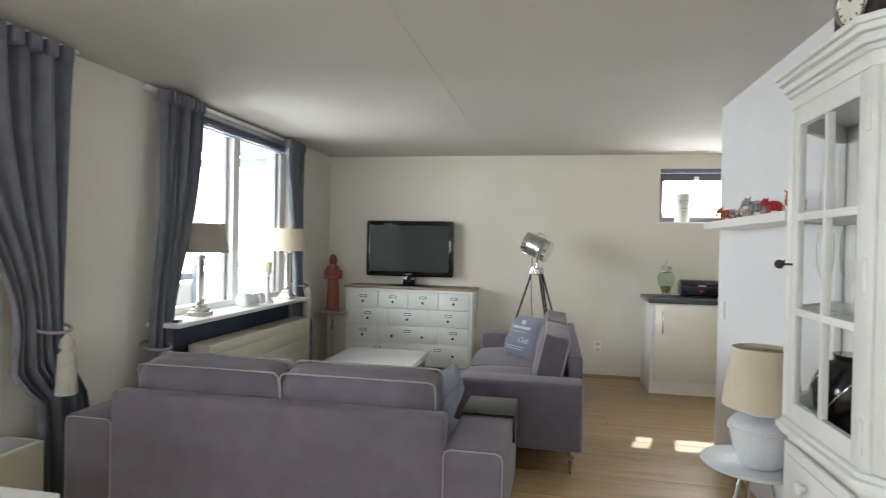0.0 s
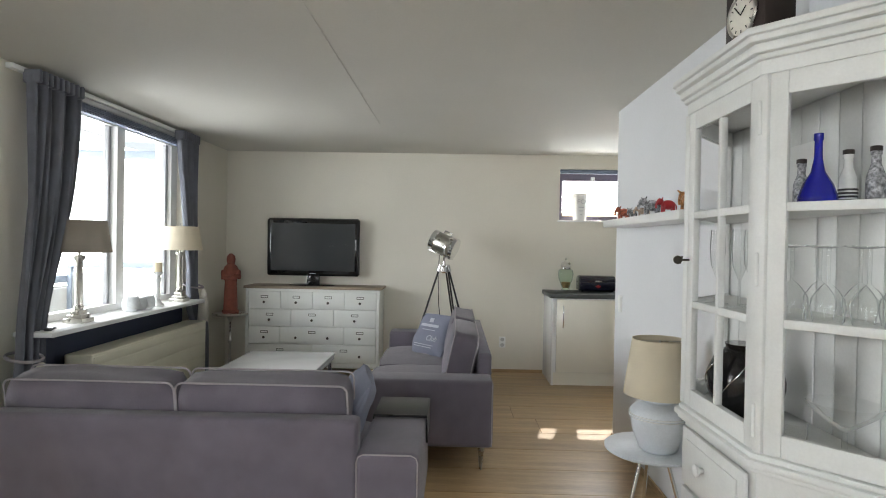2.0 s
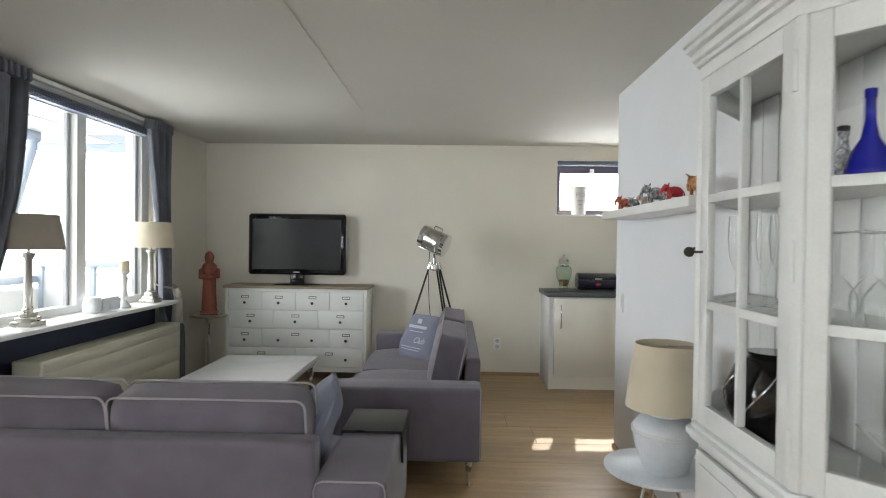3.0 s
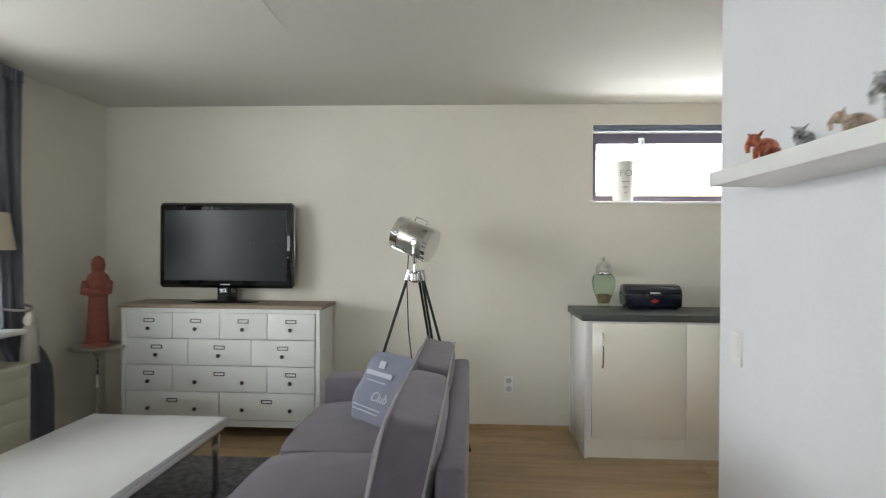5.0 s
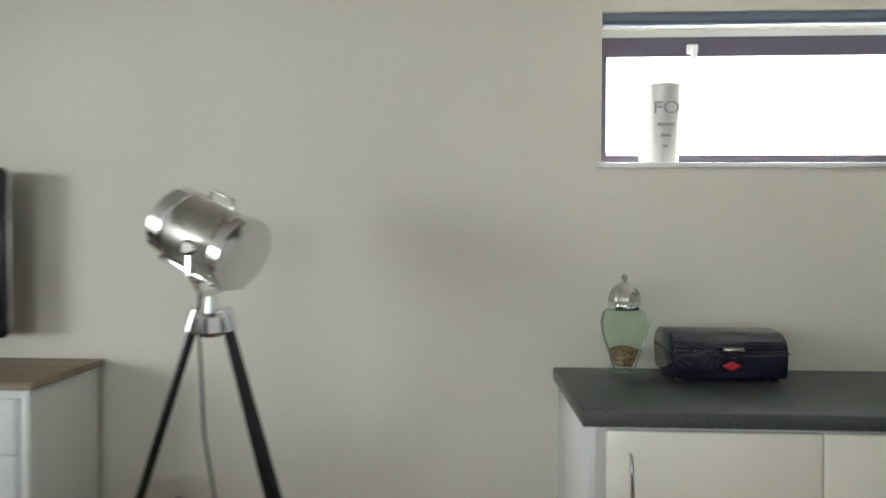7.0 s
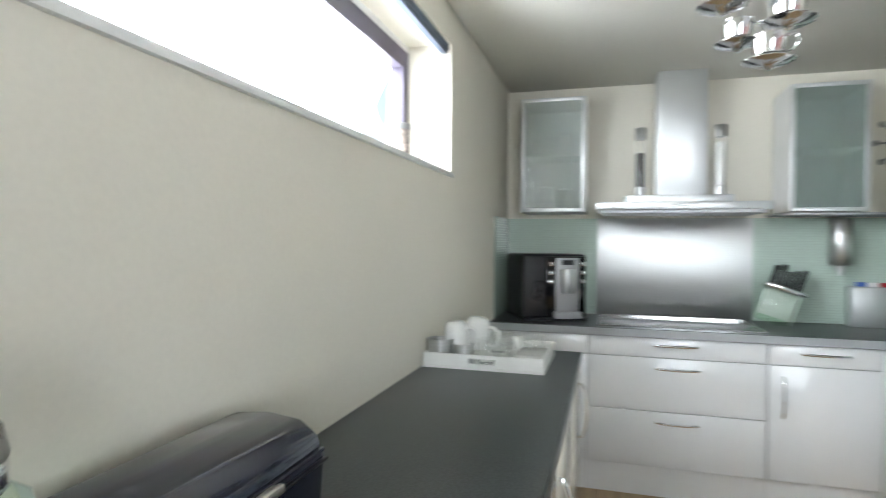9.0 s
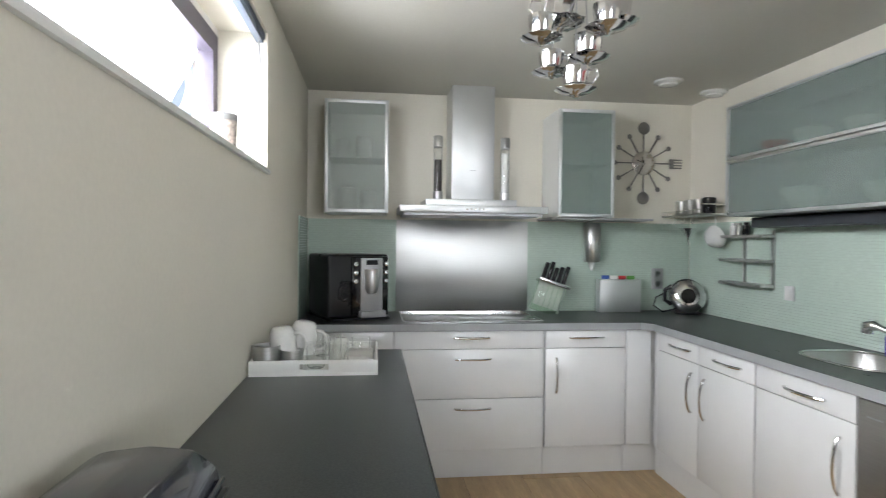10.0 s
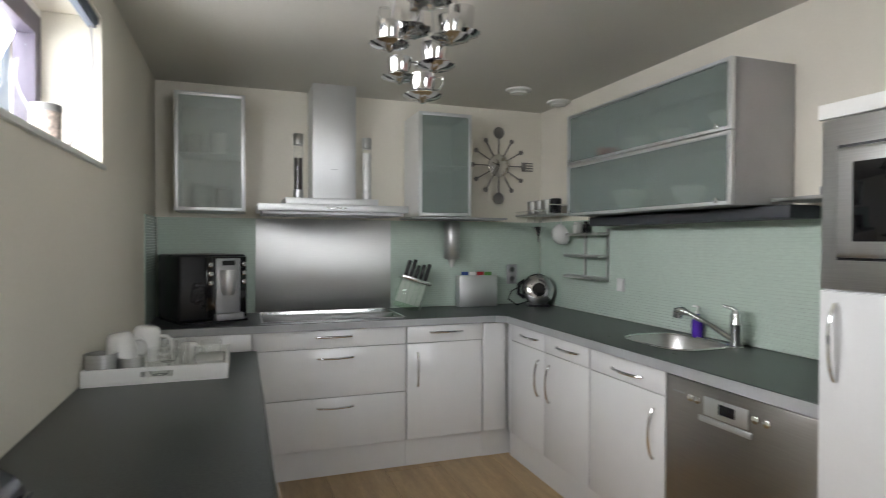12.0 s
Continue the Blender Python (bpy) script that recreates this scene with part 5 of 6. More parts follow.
part("body", lathe([(0.03, 0), (0.03, 0.006), (0.026, 0.01), (0.026, 0.10), (0.028, 0.104), (0.028, 0.11), (0.026, 0.114), (0.027, 0.15), (0.022, 0.165), (0.02, 0.168)], 24), CHROME, tp)
part("lever", tube([(0, 0, 0.165), (0.015, 0.01, 0.18), (0.05, 0.03, 0.188)], [0.014, 0.009, 0.007], 10), CHROME, tp)
part("spout", tube([(0.0, 0.005, 0.03), (0.11, 0.03, 0.085), (0.112, 0.03, 0.087), (0.24, 0.06, 0.135), (0.262, 0.065, 0.142), (0.29, 0.07, 0.135), (0.295, 0.072, 0.105)], [0.015, 0.015, 0.012, 0.014, 0.022, 0.026, 0.022], 14), CHROME, tp)
sp = thing("soap_bottle", "purple dish soap bottle beside the sink", "bottle", (3.42, 3.755, 0.93))
sp.scale = (0.8, 0.8, 0.8)
part("bottle", lathe([(0.03, 0), (0.034, 0.006), (0.034, 0.10), (0.026, 0.13), (0.012, 0.14), (0.012, 0.15)], 20), BLUEISH, sp)
part("pump", join(lathe([(0.014, 0.15), (0.014, 0.165), (0.005, 0.167), (0.005, 0.19), (0.012, 0.192), (0.012, 0.2)], 14), bx(-0.006, 0.04, -0.006, 0.006, 0.19, 0.2, 0.002)), WHITE, sp)

# items on the hob wall worktop
cm = thing("coffee_machine", "black and silver espresso machine", "coffee machine", (4.86, 6.13, 0.93), 24)
cm.scale = (1.0, 1.0, 1.06)
part("body", bx(-0.13, 0.24, -0.20, 0.20, 0.012, 0.375, 0.018, 3), BLACK, cm)
part("front_panel", bx(-0.15, -0.129, -0.19, 0.055, 0.02, 0.365, 0.008), GBLACK, cm)
part("silver_panel", bx(-0.158, -0.149, -0.145, 0.0, 0.045, 0.355, 0.006), GREYM, cm)
part("spout_hood", xf(lathe([(0.03, 0.13), (0.045, 0.16), (0.05, 0.26), (0.046, 0.27)], 20), pose(-0.155, -0.07, 0.02)), ALU, cm)
part("drip_tray", bx(-0.19, -0.13, -0.155, 0.01, 0.012, 0.05, 0.005), GREYM, cm)
for y in (0.032, -0.17):
    for z in (0.22, 0.27, 0.32):
        part("dial", xf(lathe([(0.013, 0), (0.013, 0.012), (0.009, 0.014)], 14), pose(-0.15, y, z, 0, -90)), CHROME, cm)
part("display", bx(-0.161, -0.158, -0.11, -0.035, 0.315, 0.342), BLACK, cm)
part("foot_plate", bx(-0.16, 0.23, -0.19, 0.19, 0, 0.013), BLACK, cm)
kn = thing("knife_block", "clear knife stand with black-handled knives", "knife block", (4.96, 4.85, 0.93), 0)
kn.scale = (1.3, 1.3, 1.3)
part("stand", xf(join(bx(-0.03, 0.03, -0.07, 0.07, 0.0, 0.15, 0.004), bx(-0.04, 0.04, -0.078, 0.078, 0.15, 0.162, 0.004)), pose(0, 0, 0.006, 18, 0, 0)), GREENG, kn, "clear acrylic stand")
part("holder_bar", xf(bx(-0.045, -0.035, -0.085, 0.085, 0.155, 0.175, 0.003), pose(0, 0, 0.006, 18, 0, 0)), CHROME, kn)
for k in range(5):
    k_ = part("knife", xf(join(bx(-0.002, 0.002, -0.012 - 0.056 + k * 0.028, 0.012 - 0.056 + k * 0.028, 0.03, 0.165)), pose(0, 0, 0.006, 18, 0, 0)), STEEL, kn, "steel blade")
    part("knife_handle", xf(bx(-0.009, 0.009, -0.011 - 0.056 + k * 0.028, 0.011 - 0.056 + k * 0.028, 0.166, 0.27 - 0.012 * (k % 3), 0.006), pose(0, 0, 0.006, 18, 0, 0)), BLACK, k_, "black handle")
td = thing("towel_dispenser", "steel paper dispenser hanging under the wall cabinet", "dispenser", (5.05, 4.475, 1.25))
part("cylinder", lathe([(0.05, 0.03), (0.058, 0.04), (0.058, 0.29), (0.05, 0.30)], 28), STEEL, td)
part("paper", lathe([(0.008, -0.03), (0.02, 0.0), (0.03, 0.03)], 14), CERAM, td)
part("bracket", bx(0.03, 0.07, -0.02, 0.02, 0.2, 0.31, 0.003), STEEL, td)
cb = thing("cutting_board_set", "grey case with colour-coded cutting boards", "cutting boards", (5.05, 4.28, 0.93))
part("case", bx(-0.04, 0.04, -0.155, 0.15, 0, 0.23, 0.006), ALU, cb)
for k, mt in enumerate((GREENP, RED, WHITE, mat("blue_plastic", (0.05, 0.12, 0.4), 0.4))):
    part("board", bx(-0.028 + k * 0.016, -0.018 + k * 0.016, -0.11 + k * 0.055, -0.055 + k * 0.055, 0.2, 0.255, 0.002), mt, cb)
so = thing("wall_socket", "grey double wall socket on mosaic splashback", "socket", (XK - 0.006, 3.955, 1.16))
part("plate", bx(-0.012, 0, -0.042, 0.042, -0.075, 0.075, 0.003), GREYM, so)
for z in (-0.036, 0.036):
    part("outlet", xf(lathe([(0.024, 0), (0.024, 0.004), (0.018, 0.004), (0.017, 0.0)], 18), pose(-0.012, 0, z, 0, -90)), ALU, so)
wi = thing("contact_grill", "chrome contact grill standing upright with black cord", "grill", (4.93, 3.83, 0.93), -24)
part("plate_front", xf(lathe([(0.10, -0.02), (0.115, -0.01), (0.115, 0.02), (0.09, 0.04), (0.06, 0.045)], 12), pose(-0.03, 0, 0.12, 0, -80)), CHROME, wi)
part("plate_back", xf(lathe([(0.112, -0.02), (0.118, 0.0), (0.115, 0.035), (0.08, 0.045)], 28), pose(0.045, 0, 0.12, 0, 84)), BLACK, wi)
part("grip", tube([(0, 0.10, 0.06), (0.0, 0.145, 0.09), (0.0, 0.145, 0.16), (0.0, 0.10, 0.19)], 0.014, 10), BLACK, wi)
part("window", xf(lathe([(0.05, 0.046), (0.05, 0.05), (0.04, 0.051)], 20), pose(-0.03, 0, 0.12, 0, -80)), GBLACK, wi)
part("base", bx(-0.07, 0.07, -0.08, 0.08, 0, 0.02, 0.005), BLACK, wi)
part("cord", tube([(0.02, 0.07, 0.03), (-0.04, 0.16, 0.01), (-0.02, 0.22, 0.05), (0.06, 0.2, 0.10), (0.12, 0.12, 0.14)], 0.005, 8), BLACK, wi)

# wall clock made of cutlery
CLOCKM = mat("dark_cutlery_steel", (0.27, 0.26, 0.25), 0.3, 0.95, var=0.1)
cl = thing("cutlery_clock", "steel wall clock with cutlery rays", "clock", (XK - 0.004, 4.07, 1.99))
part("dial", xf(lathe([(0.085, 0), (0.085, 0.012), (0.078, 0.015)], 36), pose(0, 0, 0, 0, -90)), NICKEL, cl)
for k in range(12):
    q = k * math.pi / 6
    big = k in (3, 6, 9)
    ln = 0.21 if big else 0.20
    c_, s_ = math.cos(q), math.sin(q)
    rod = tube([(-0.006, 0.08 * c_, 0.08 * s_), (-0.006, ln * c_, ln * s_)], [0.004, 0.006], 6)
    if big and k != 6:
        rr = 0.045
    else:
        rr = 0.018
    if k == 6:
        head = xf(join(bx(-0.003, 0.003, 0.2, 0.235, -0.035, 0.035, 0.002), *[bx(-0.003, 0.003, 0.235, 0.295, -0.034 + 0.0195 * j, -0.025 + 0.0195 * j, 0.001) for j in range(4)]), pose(0, 0, 0, math.degrees(q)))
    else:
        head = xf(lathe([(rr * 0.7, -0.008), (rr, 0.0), (rr * 0.95, 0.002), (rr * 0.5, -0.004)], 18), pose(-0.008, (ln + rr * 0.9) * c_, (ln + rr * 0.9) * s_, 0, -90))
    ut = part("utensil", join(rod, head), CLOCKM, cl, "steel fork" if k == 6 else ("steel ladle" if big else "steel spoon"))
for q, ln in ((1.2, 0.05), (-1.1, 0.09), (0.35, 0.06)):
    part("clock_hand", tube([(-0.019, 0, 0), (-0.019, ln * math.cos(q), ln * math.sin(q))], 0.0025, 6), BLACK, cl)

# corner shelf with steel canisters, hooks and funnel
cs2 = thing("corner_shelf", "steel corner shelf with rail and hanging hooks", "shelf", (4.83, 3.835, 1.60))
part("plate", bx(-0.20, 0.29, -0.125, 0.09, 0, 0.012, 0.003), STEEL, cs2)
part("rail", tube([(-0.2, 0.09, 0.07), (-0.2, -0.12, 0.07), (0.285, -0.12, 0.07)], 0.005, 8), CHROME, cs2)
part("rail", tube([(-0.2, 0.09, 0.035), (0.285, 0.09, 0.035)], 0.004, 8), CHROME, cs2)
for x in (-0.1, 0.02, 0.14):
    part("hook", tube([(x, 0.07, 0.0), (x, 0.07, -0.04), (x, 0.085, -0.055), (x, 0.095, -0.04)], 0.003, 6), CHROME, cs2)
for k, x in enumerate((-0.13, -0.02, 0.09, 0.2)):
    solo("canister", lathe([(0.04, 0), (0.042, 0.003), (0.042, 0.10), (0.036, 0.105)], 22), STEEL if k != 0 else BLACK, "small steel canister on the corner shelf" if k else "small black grinder on the corner shelf", "canister", (4.83 + x, 3.82, 1.612), group="canisters on the corner shelf")
solo("funnel", lathe([(0.006, 0), (0.01, 0.05), (0.055, 0.11), (0.057, 0.115), (0.05, 0.112)], 22), CHROME, "steel funnel hanging from the corner shelf", "funnel", (4.90, 3.845, 1.405))
solo("sieve", join(xf(lathe([(0.02, -0.06), (0.06, -0.035), (0.075, 0.0), (0.077, 0.006), (0.07, 0.0)], 24), pose(0, 0, 0, 70, 0, 10)), tube([(0, 0, 0.07), (0, 0, 0.131)], 0.004, 6)), CERAM, "white strainer hanging from the corner shelf", "strainer", (4.66, 3.80, 1.46))
rk = thing("spice_rack", "three-tier steel wall rack on mosaic", "rack", (4.40, YS + 0.006, 1.155))
for x in (-0.165, 0.09):
    part("upright", bx(x - 0.012, x + 0.012, 0, 0.012, 0, 0.34, 0.002), STEEL, rk)
for z in (0.01, 0.152, 0.298):
    part("tier", bx(-0.19, 0.215, 0.013, 0.10, z, z + 0.018, 0.003), STEEL, rk)
for x, mt in ((-0.05, BLACK), (0.02, STEEL), (0.07, CERAM)):
    solo("spice_jar", lathe([(0.02, 0), (0.022, 0.003), (0.022, 0.055), (0.014, 0.06), (0.016, 0.075)], 16), mt, "small spice jar standing on the wall rack", "jar", (4.46 + x, YS + 0.06, 1.4715), group="jars on the rack")
sw = thing("light_switch", "square white switch on mosaic splashback", "switch", (4.10, YS + 0.006, 1.145))
part("plate", bx(-0.035, 0.035, 0, 0.010, -0.04, 0.04, 0.003), WHITE, sw)
part("rocker", bx(-0.025, 0.025, 0.010, 0.014, -0.028, 0.028, 0.002), WHITE, sw)
for x, y in ((4.56, 4.19), (4.75, 3.77)):
    vt = thing("ceiling_vent", "round white ceiling ventilation valve", "vent", (x, y, H), group="ceiling vents")
    part("ring", lathe([(0.085, 0), (0.085, -0.012), (0.06, -0.02)], 28), CERAM, vt)
    part("disc", lathe([(0.055, -0.018), (0.055, -0.03), (0.03, -0.036)], 24), CERAM, vt)

# teacup chandelier
ch = thing("teacup_chandelier", "chandelier of hanging silver teacups and saucers", "chandelier", (3.05, 5.33, 0))
part("canopy", lathe([(0.15, H), (0.15, H - 0.02), (0.11, H - 0.035)], 32), CHROME, ch)
CUP = [(0.012, -0.075), (0.02, -0.07), (0.022, -0.06), (0.04, -0.05), (0.047, -0.02), (0.05, 0.01), (0.047, 0.01), (0.044, -0.02), (0.035, -0.045)]
SAU = [(0.008, -0.098), (0.014, -0.09), (0.022, -0.083), (0.05, -0.08), (0.075, -0.068), (0.074, -0.065), (0.05, -0.076), (0.02, -0.077)]
CUPS = ((0.0, 0.0, 1.985, 0.92, 0), (0.03, 0.075, 2.045, 0.85, 0), (-0.04, 0.13, 2.135, 0.9, 0), (0.05, -0.06, 2.115, 1.0, 0), (-0.03, -0.095, 2.19, 0.95, 0), (0.02, -0.155, 2.225, 0.9, 1), (0.03, 0.055, 2.235, 1.2, 1), (-0.05, -0.01, 2.30, 1.0, 0))
for k, (dx, dy, z, s, tall) in enumerate(CUPS):
    cup = part("teacup", xf(lathe(CUP if not tall else [(r_, z_ * 1.5 + 0.02) for r_, z_ in CUP], 24, 12, 0.03), Matrix.Translation((dx, dy, z)) @ Matrix.Scale(s, 4)), CHROME, ch, "silver-plated teacup")
    part("saucer", xf(lathe(SAU, 28, 14, 0.05), Matrix.Translation((dx, dy, z)) @ Matrix.Scale(s, 4)), CHROME, cup, "fluted silver saucer")
    part("cup_handle", xf(tube([(0.045, 0, 0), (0.075, 0, 0.005), (0.08, 0, -0.02), (0.06, 0, -0.045), (0.04, 0, -0.045)], 0.004, 8), Matrix.Translation((dx, dy, z)) @ Matrix.Rotation(-1.9 + 0.5 * k, 4, "Z") @ Matrix.Scale(s, 4)), CHROME, cup)
    part("cable", tube([(dx, dy, z - 0.02), (dx * 0.6, dy * 0.6, H - 0.03)], 0.0018, 6), GREYM, ch)

# window-side counter
base_n = [(1.41, 2.005, 1.475), (2.005, 2.60, 2.495), (2.60, 3.18, 2.67), (3.18, 3.74, 3.67)]
for k, (a, b_, hx) in enumerate(base_n):
    u = thing("base_cabinet", "glossy cream base unit under the high window", "cabinet", (0, 0, 0), group="window counter units")
    part("body", bx(a + 0.0005 if k else 1.385, b_ - 0.0005, 5.892, YW - 0.001, 0.13, 0.884), GLOSSW, u)
    part("plinth", bx(a + 0.0005 if k else 1.385, b_ - 0.0005, 5.90, YW - 0.02, 0.0, 0.128), GLOSS, u)
    f = part("door", bx(a + 0.002, b_ - 0.002, 5.872, 5.891, 0.135, 0.874, 0.002), GLOSS, u)
    bar_handle(f, (hx, 5.872, 0.70), False, 0.22, (0, -1))
solo("end_panel", bx(1.365, 1.3845, 5.88, YW - 0.001, 0, 0.884, 0.001), GLOSSW, "white end panel of the window counter", "panel")
w2 = thing("worktop", "dark speckled worktop below the high window", "worktop", (0, 0, 0))
part("slab", bx(1.349, 3.748, 5.872, YW - 0.001, 0.886, 0.93, 0.003), SLATE, w2)
part("front_edge", bx(1.345, 3.752, 5.867, 5.8715, 0.886, 0.929, 0.001), SLATE, w2)
for x in (1.3445, 3.7485):
    part("end_edge", bx(x, x + 0.004, 5.872, YW - 0.001, 0.886, 0.929, 0.001), SLATE, w2)

# bread bin
bb = thing("bread_bin", "midnight blue enamel bread bin with chrome handle", "bread bin", (1.91, 6.324, 0.93))
prof = [(-0.10, 0.012), (-0.105, 0.10), (-0.095, 0.14), (-0.06, 0.165), (0.0, 0.172), (0.07, 0.165), (0.10, 0.145), (0.105, 0.10), (0.10, 0.012)]
bm = bmesh.new()
L_ = [bm.verts.new((-0.192, y_, z_)) for y_, z_ in prof]
R_ = [bm.verts.new((0.192, y_, z_)) for y_, z_ in prof]
for i in range(len(prof)):
    j = (i + 1) % len(prof)
    bm.faces.new((L_[i], L_[j], R_[j], R_[i]))
bm.faces.new(L_[::-1]), bm.faces.new(R_)
bmesh.ops.bevel(bm, geom=bm.edges[:], offset=0.012, segments=2, affect="EDGES", profile=0.5)
part("body", bm, MIDN, bb, smooth=60)
part("lid_seam", join(bx(-0.19, 0.19, -0.1115, -0.103, 0.098, 0.104, 0.002), bx(-0.1935, -0.1905, -0.10, 0.10, 0.098, 0.104)), BLACK, bb)
part("lid_edge", tube([(-0.182, -0.104, 0.118), (0.182, -0.104, 0.118)], 0.004, 6), MIDN, bb)
part("handle", join(bx(-0.035, 0.035, -0.125, -0.112, 0.108, 0.122, 0.004), bx(-0.03, 0.03, -0.113, -0.10, 0.111, 0.119)), NICKEL, bb, "chrome handle")
part("emblem", xf(bx(-0.016, 0.016, -0.003, 0.003, -0.016, 0.016, 0.002), Matrix.Translation((0.0, -0.107, 0.058)) @ Matrix.Diagonal((1.4, 1, 0.75, 1)) @ Matrix.Rotation(math.pi / 4, 4, "Y")), RED, bb, "red diamond badge")
for x in (-0.16, 0.16):
    for y in (-0.07, 0.07):
        part("foot", xf(lathe([(0.012, 0), (0.014, 0.014)], 10), pose(x, y, 0)), BLACK, bb)

# ginger jar
gj = thing("glass_jar", "ribbed green glass jar with silver domed lid", "jar", (1.585, 6.342, 0.93))
part("body", lathe([(0.045, 0), (0.047, 0.006), (0.038, 0.02), (0.05, 0.06), (0.075, 0.13), (0.083, 0.18), (0.075, 0.22), (0.055, 0.235)], 48, 16, 0.025), GREENG, gj, smooth=60)
part("contents", lathe([(0.028, 0.028), (0.042, 0.062), (0.05, 0.085), (0.03, 0.095)], 24, 7, 0.08), POTP, gj, "dried flower petals")
part("collar", lathe([(0.054, 0.232), (0.057, 0.236), (0.057, 0.258), (0.054, 0.262)], 36), CHROME, gj)
ld = part("lid", lathe([(0.055, 0.262), (0.056, 0.268), (0.05, 0.295), (0.032, 0.318), (0.012, 0.328)], 48, 20, 0.03), NICKEL, gj, "domed silver lid")
part("finial", lathe([(0.01, 0.326), (0.006, 0.334), (0.011, 0.342), (0.012, 0.35), (0.004, 0.36)], 16), NICKEL, ld)

# tray with mugs and glasses
tr = thing("serving_tray", "white wooden serving tray with cut-out handles", "tray", (3.455, 6.20, 0.93))
part("bottom", bx(-0.195, 0.195, -0.225, 0.225, 0, 0.01), WHITE, tr)
for x in (-0.195, 0.185):
    part("side", join(bx(x, x + 0.01, -0.225, -0.05, 0.01, 0.055, 0.002), bx(x, x + 0.01, 0.05, 0.225, 0.01, 0.055, 0.002), bx(x, x + 0.01, -0.05, 0.05, 0.01, 0.022), bx(x, x + 0.01, -0.05, 0.05, 0.042, 0.055)), WHITE, tr)
for y in (-0.225, 0.215):
    part("side", bx(-0.184, 0.184, y, y + 0.01, 0.01, 0.055, 0.002), WHITE, tr)
MUG = [(0.022, 0), (0.03, 0.003), (0.037, 0.014), (0.041, 0.04), (0.043, 0.1), (0.039, 0.1), (0.034, 0.016)]


def mug(x, y, z, s, tilt, mt, label):
    bm = lathe(MUG, 24)
    bm = join(bm, tube([(0.038, 0, 0.080), (0.058, 0, 0.084), (0.072, 0, 0.075), (0.078, 0, 0.055), (0.072, 0, 0.036), (0.058, 0, 0.025), (0.036, 0, 0.026)], 0.006, 8))
    xf(bm, Matrix.Rotation(radians(80), 4, "Z") @ Matrix.Translation((0, 0, 0.1 * s)) @ Matrix.Rotation(math.pi + tilt, 4, "Y") @ Matrix.Scale(s, 4))
    solo("mug", bm, mt, label, "mug", (x, y, z), group="mugs on the tray")


TZ0 = 0.941
mug(3.37, 6.33, TZ0 + 0.035, 1.15, 0.1, CERAM, "upturned white stoneware mug on the serving tray")
mug(3.44, 6.25, TZ0 + 0.04, 1.2, -0.15, CERAM, "tilted upturned white stoneware mug on the serving tray")
mug(3.53, 6.12, TZ0, 0.8, 0, CERAM, "small upturned white espresso cup on the serving tray")
for x, y, k in ((3.32, 6.375, 1.5), (3.325, 6.285, 1.2)):
    solo("steel_cup", xf(lathe([(0.03, 0), (0.033, 0.003), (0.034, 0.06), (0.031, 0.06), (0.029, 0.005)], 20), Matrix.Scale(k, 4)), STEEL, "steel cup on the serving tray", "cup", (x, y, TZ0), group="cups on the tray")
for x, y, h_ in ((3.34, 6.20, 0.095), (3.35, 6.12, 0.09), (3.43, 6.15, 0.11), (3.51, 6.04, 0.085), (3.57, 6.2, 0.08)):
    solo("tumbler", lathe([(0.008, 0), (0.026, 0.001), (0.036, 0.02), (0.036, h_)], 20), GLASS, "small clear glass tumbler on the serving tray", "glass", (x, y, TZ0), group="tumblers on the tray")
solo("white_dish", bx(-0.09, 0.09, -0.055, 0.055, 0, 0.035, 0.008), CERAM, "low white rectangular dish on the serving tray", "dish", (3.46, 6.045, TZ0))

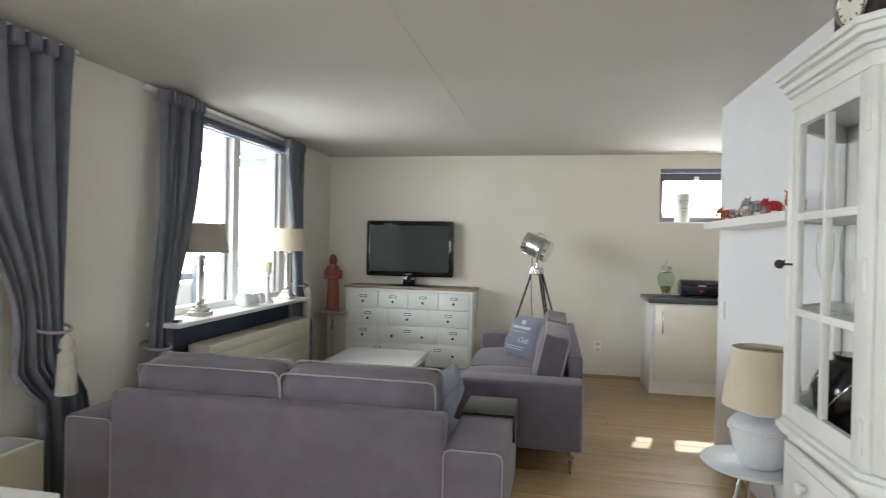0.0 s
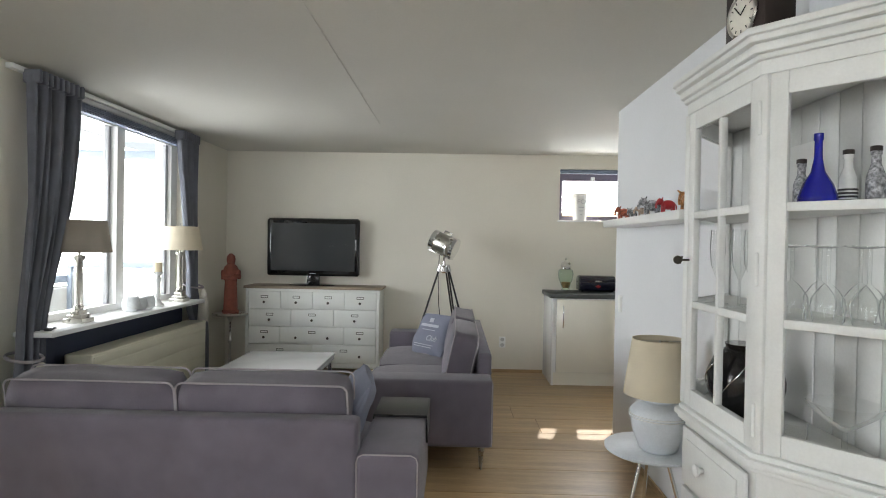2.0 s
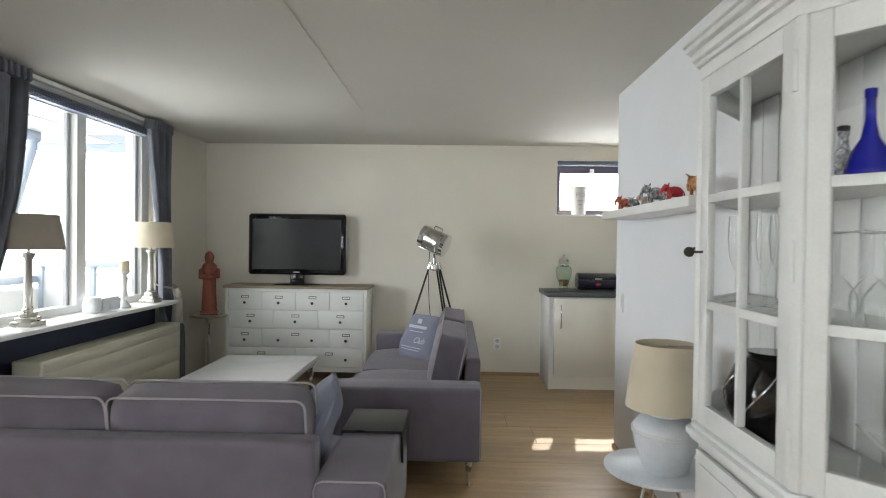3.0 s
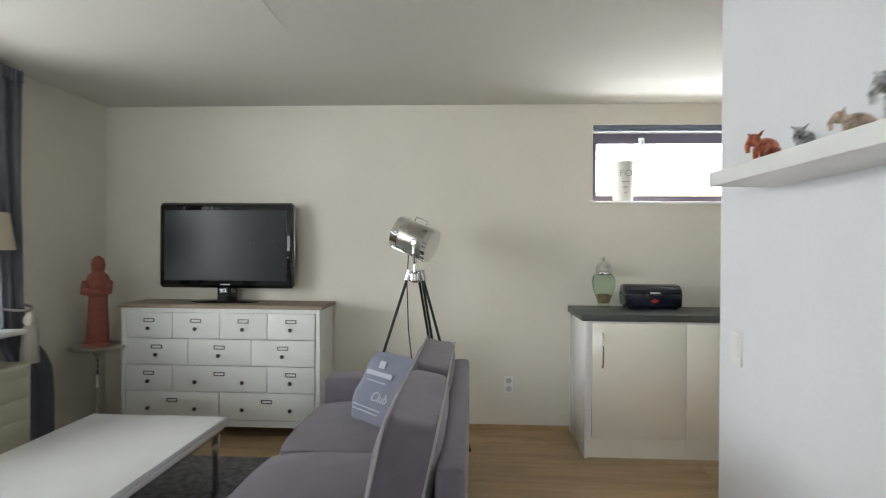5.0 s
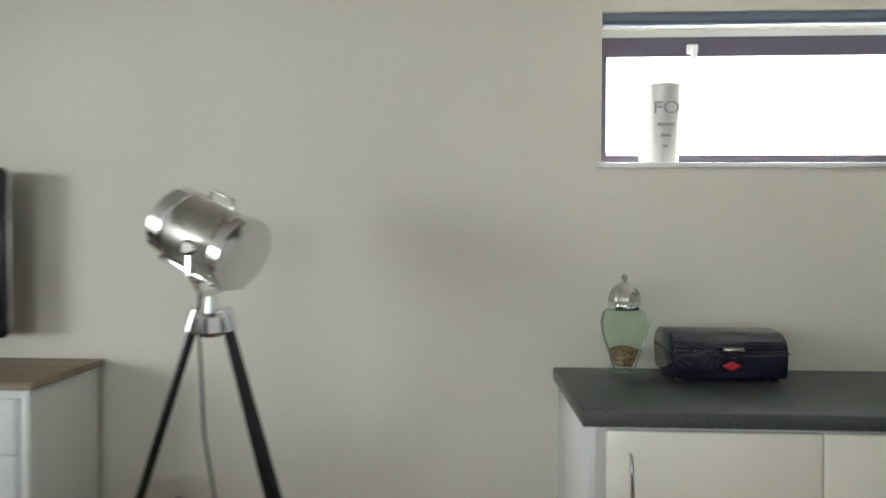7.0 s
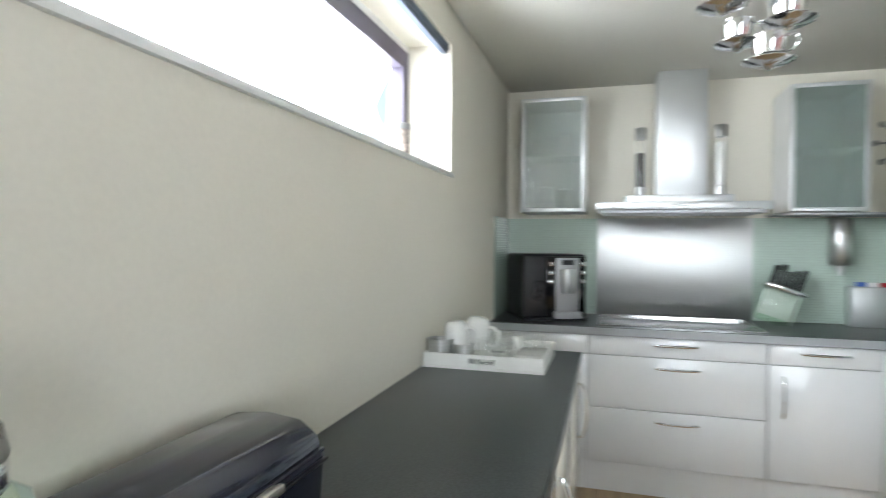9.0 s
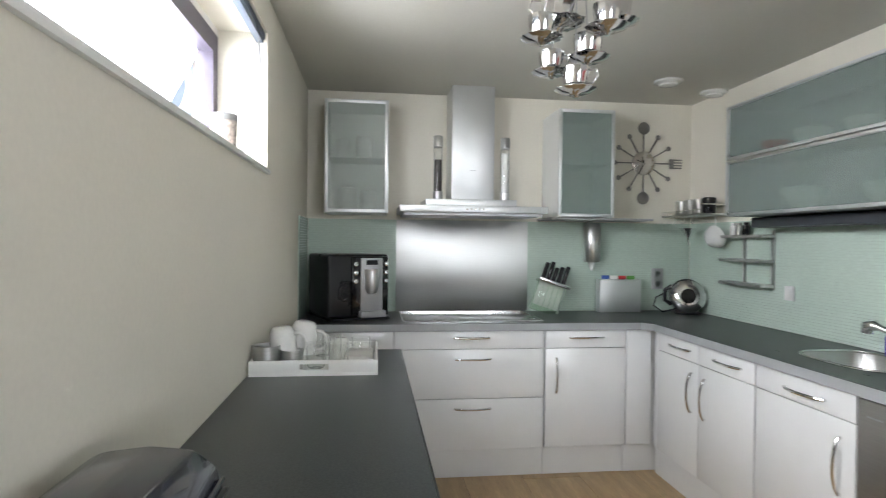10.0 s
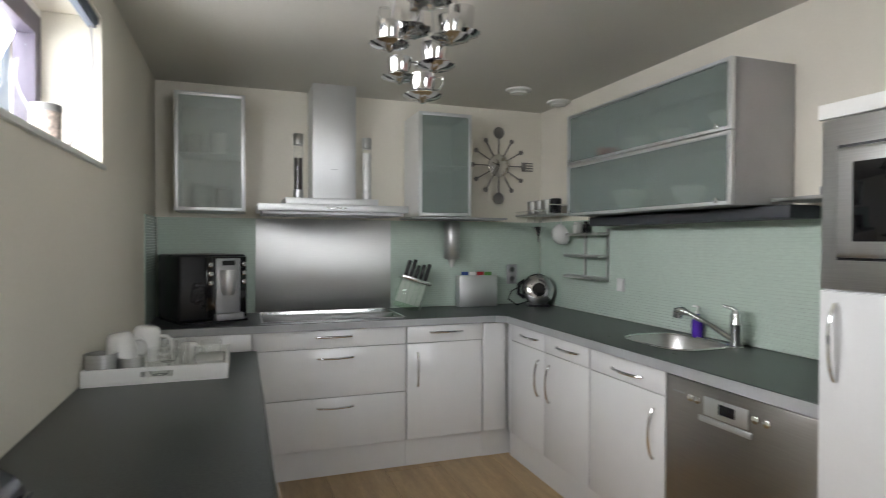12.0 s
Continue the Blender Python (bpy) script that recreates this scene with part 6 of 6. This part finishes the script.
# things on the high sill
mg = thing("printed_pot", "white enamel pot with grey lettering on sill", "pot", (1.765, YW + 0.10, 1.702))
mg.scale = (1.2, 1.2, 1.02)
part("pot", lathe([(0.058, 0), (0.061, 0.003), (0.073, 0.29), (0.075, 0.298), (0.069, 0.298), (0.055, 0.01)], 28), CERAM, mg)
txt = bpy.data.curves.new("lettering", "FONT")
txt.body, txt.size, txt.extrude, txt.align_x = "FO", 0.065, 0.001, "CENTER"
tob = new("lettering", txt)
tob.parent = mg
tob.matrix_basis = pose(0.0, -0.0715, 0.185, 90)
txt.materials.append(GREYM)
for k, wd in enumerate((0.05, 0.03, 0.015)):
    part("lettering_bar", bx(-wd / 2, wd / 2, -0.0705 + 0.0015 * k, -0.064, 0.14 - 0.04 * k, 0.15 - 0.04 * k), GREYM, mg)
solo("carafe", lathe([(0.05, 0), (0.055, 0.005), (0.06, 0.05), (0.03, 0.11), (0.02, 0.15), (0.026, 0.2)], 24), GLASS, "clear glass carafe on the high window sill", "carafe", (2.955, YW + 0.085, 1.702))
cn = thing("storage_tin", "small cream printed tin on high window sill", "tin", (3.115, YW + 0.04, 1.702))
part("tin", lathe([(0.038, 0), (0.04, 0.002), (0.04, 0.095), (0.037, 0.098)], 24), mat("printed_tin", (0.58, 0.50, 0.46), 0.4, var=0.45, scale=50), cn)
part("lid", lathe([(0.041, 0.088), (0.042, 0.09), (0.042, 0.108), (0.038, 0.11)], 24), GREYM, cn)
solo("blind_cord", tube([(3.62, YW + 0.03, 2.23), (3.61, YW + 0.02, 2.08), (3.56, YW + 0.02, 1.95), (3.46, YW + 0.025, 1.82), (3.34, YW + 0.03, 1.73), (3.28, YW + 0.03, 1.708)], 0.004, 6), GREYM, "thin grey blind cord hanging beside the window", "cord")

# ---- floor planks ----
plank_mesh = {}
rng = random.Random(4)
PW = 0.355
y = -2.6 + 0.24
while y < YW:
    x = XL - rng.uniform(0.1, 1.6)
    xe = XP - 0.002 if y + PW < YS else XK
    while x < xe:
        ln = 1.82
        a, e = max(x, XL), min(x + ln, xe)
        if e - a > 0.05:
            key = (round(e - a, 3), round(min(PW, YW - y), 3))
            if key not in plank_mesh:
                plank_mesh[key] = mesh_of("plank", bx(0.0015, key[0] - 0.0015, 0.0015, key[1] - 0.0015, -0.004, 0.0, 0.0012, 1), PLANK)
            ob = new("plank", plank_mesh[key])
            ob.location = (a, y, 0)
            ob.parent = floor
        x += ln
    y += PW
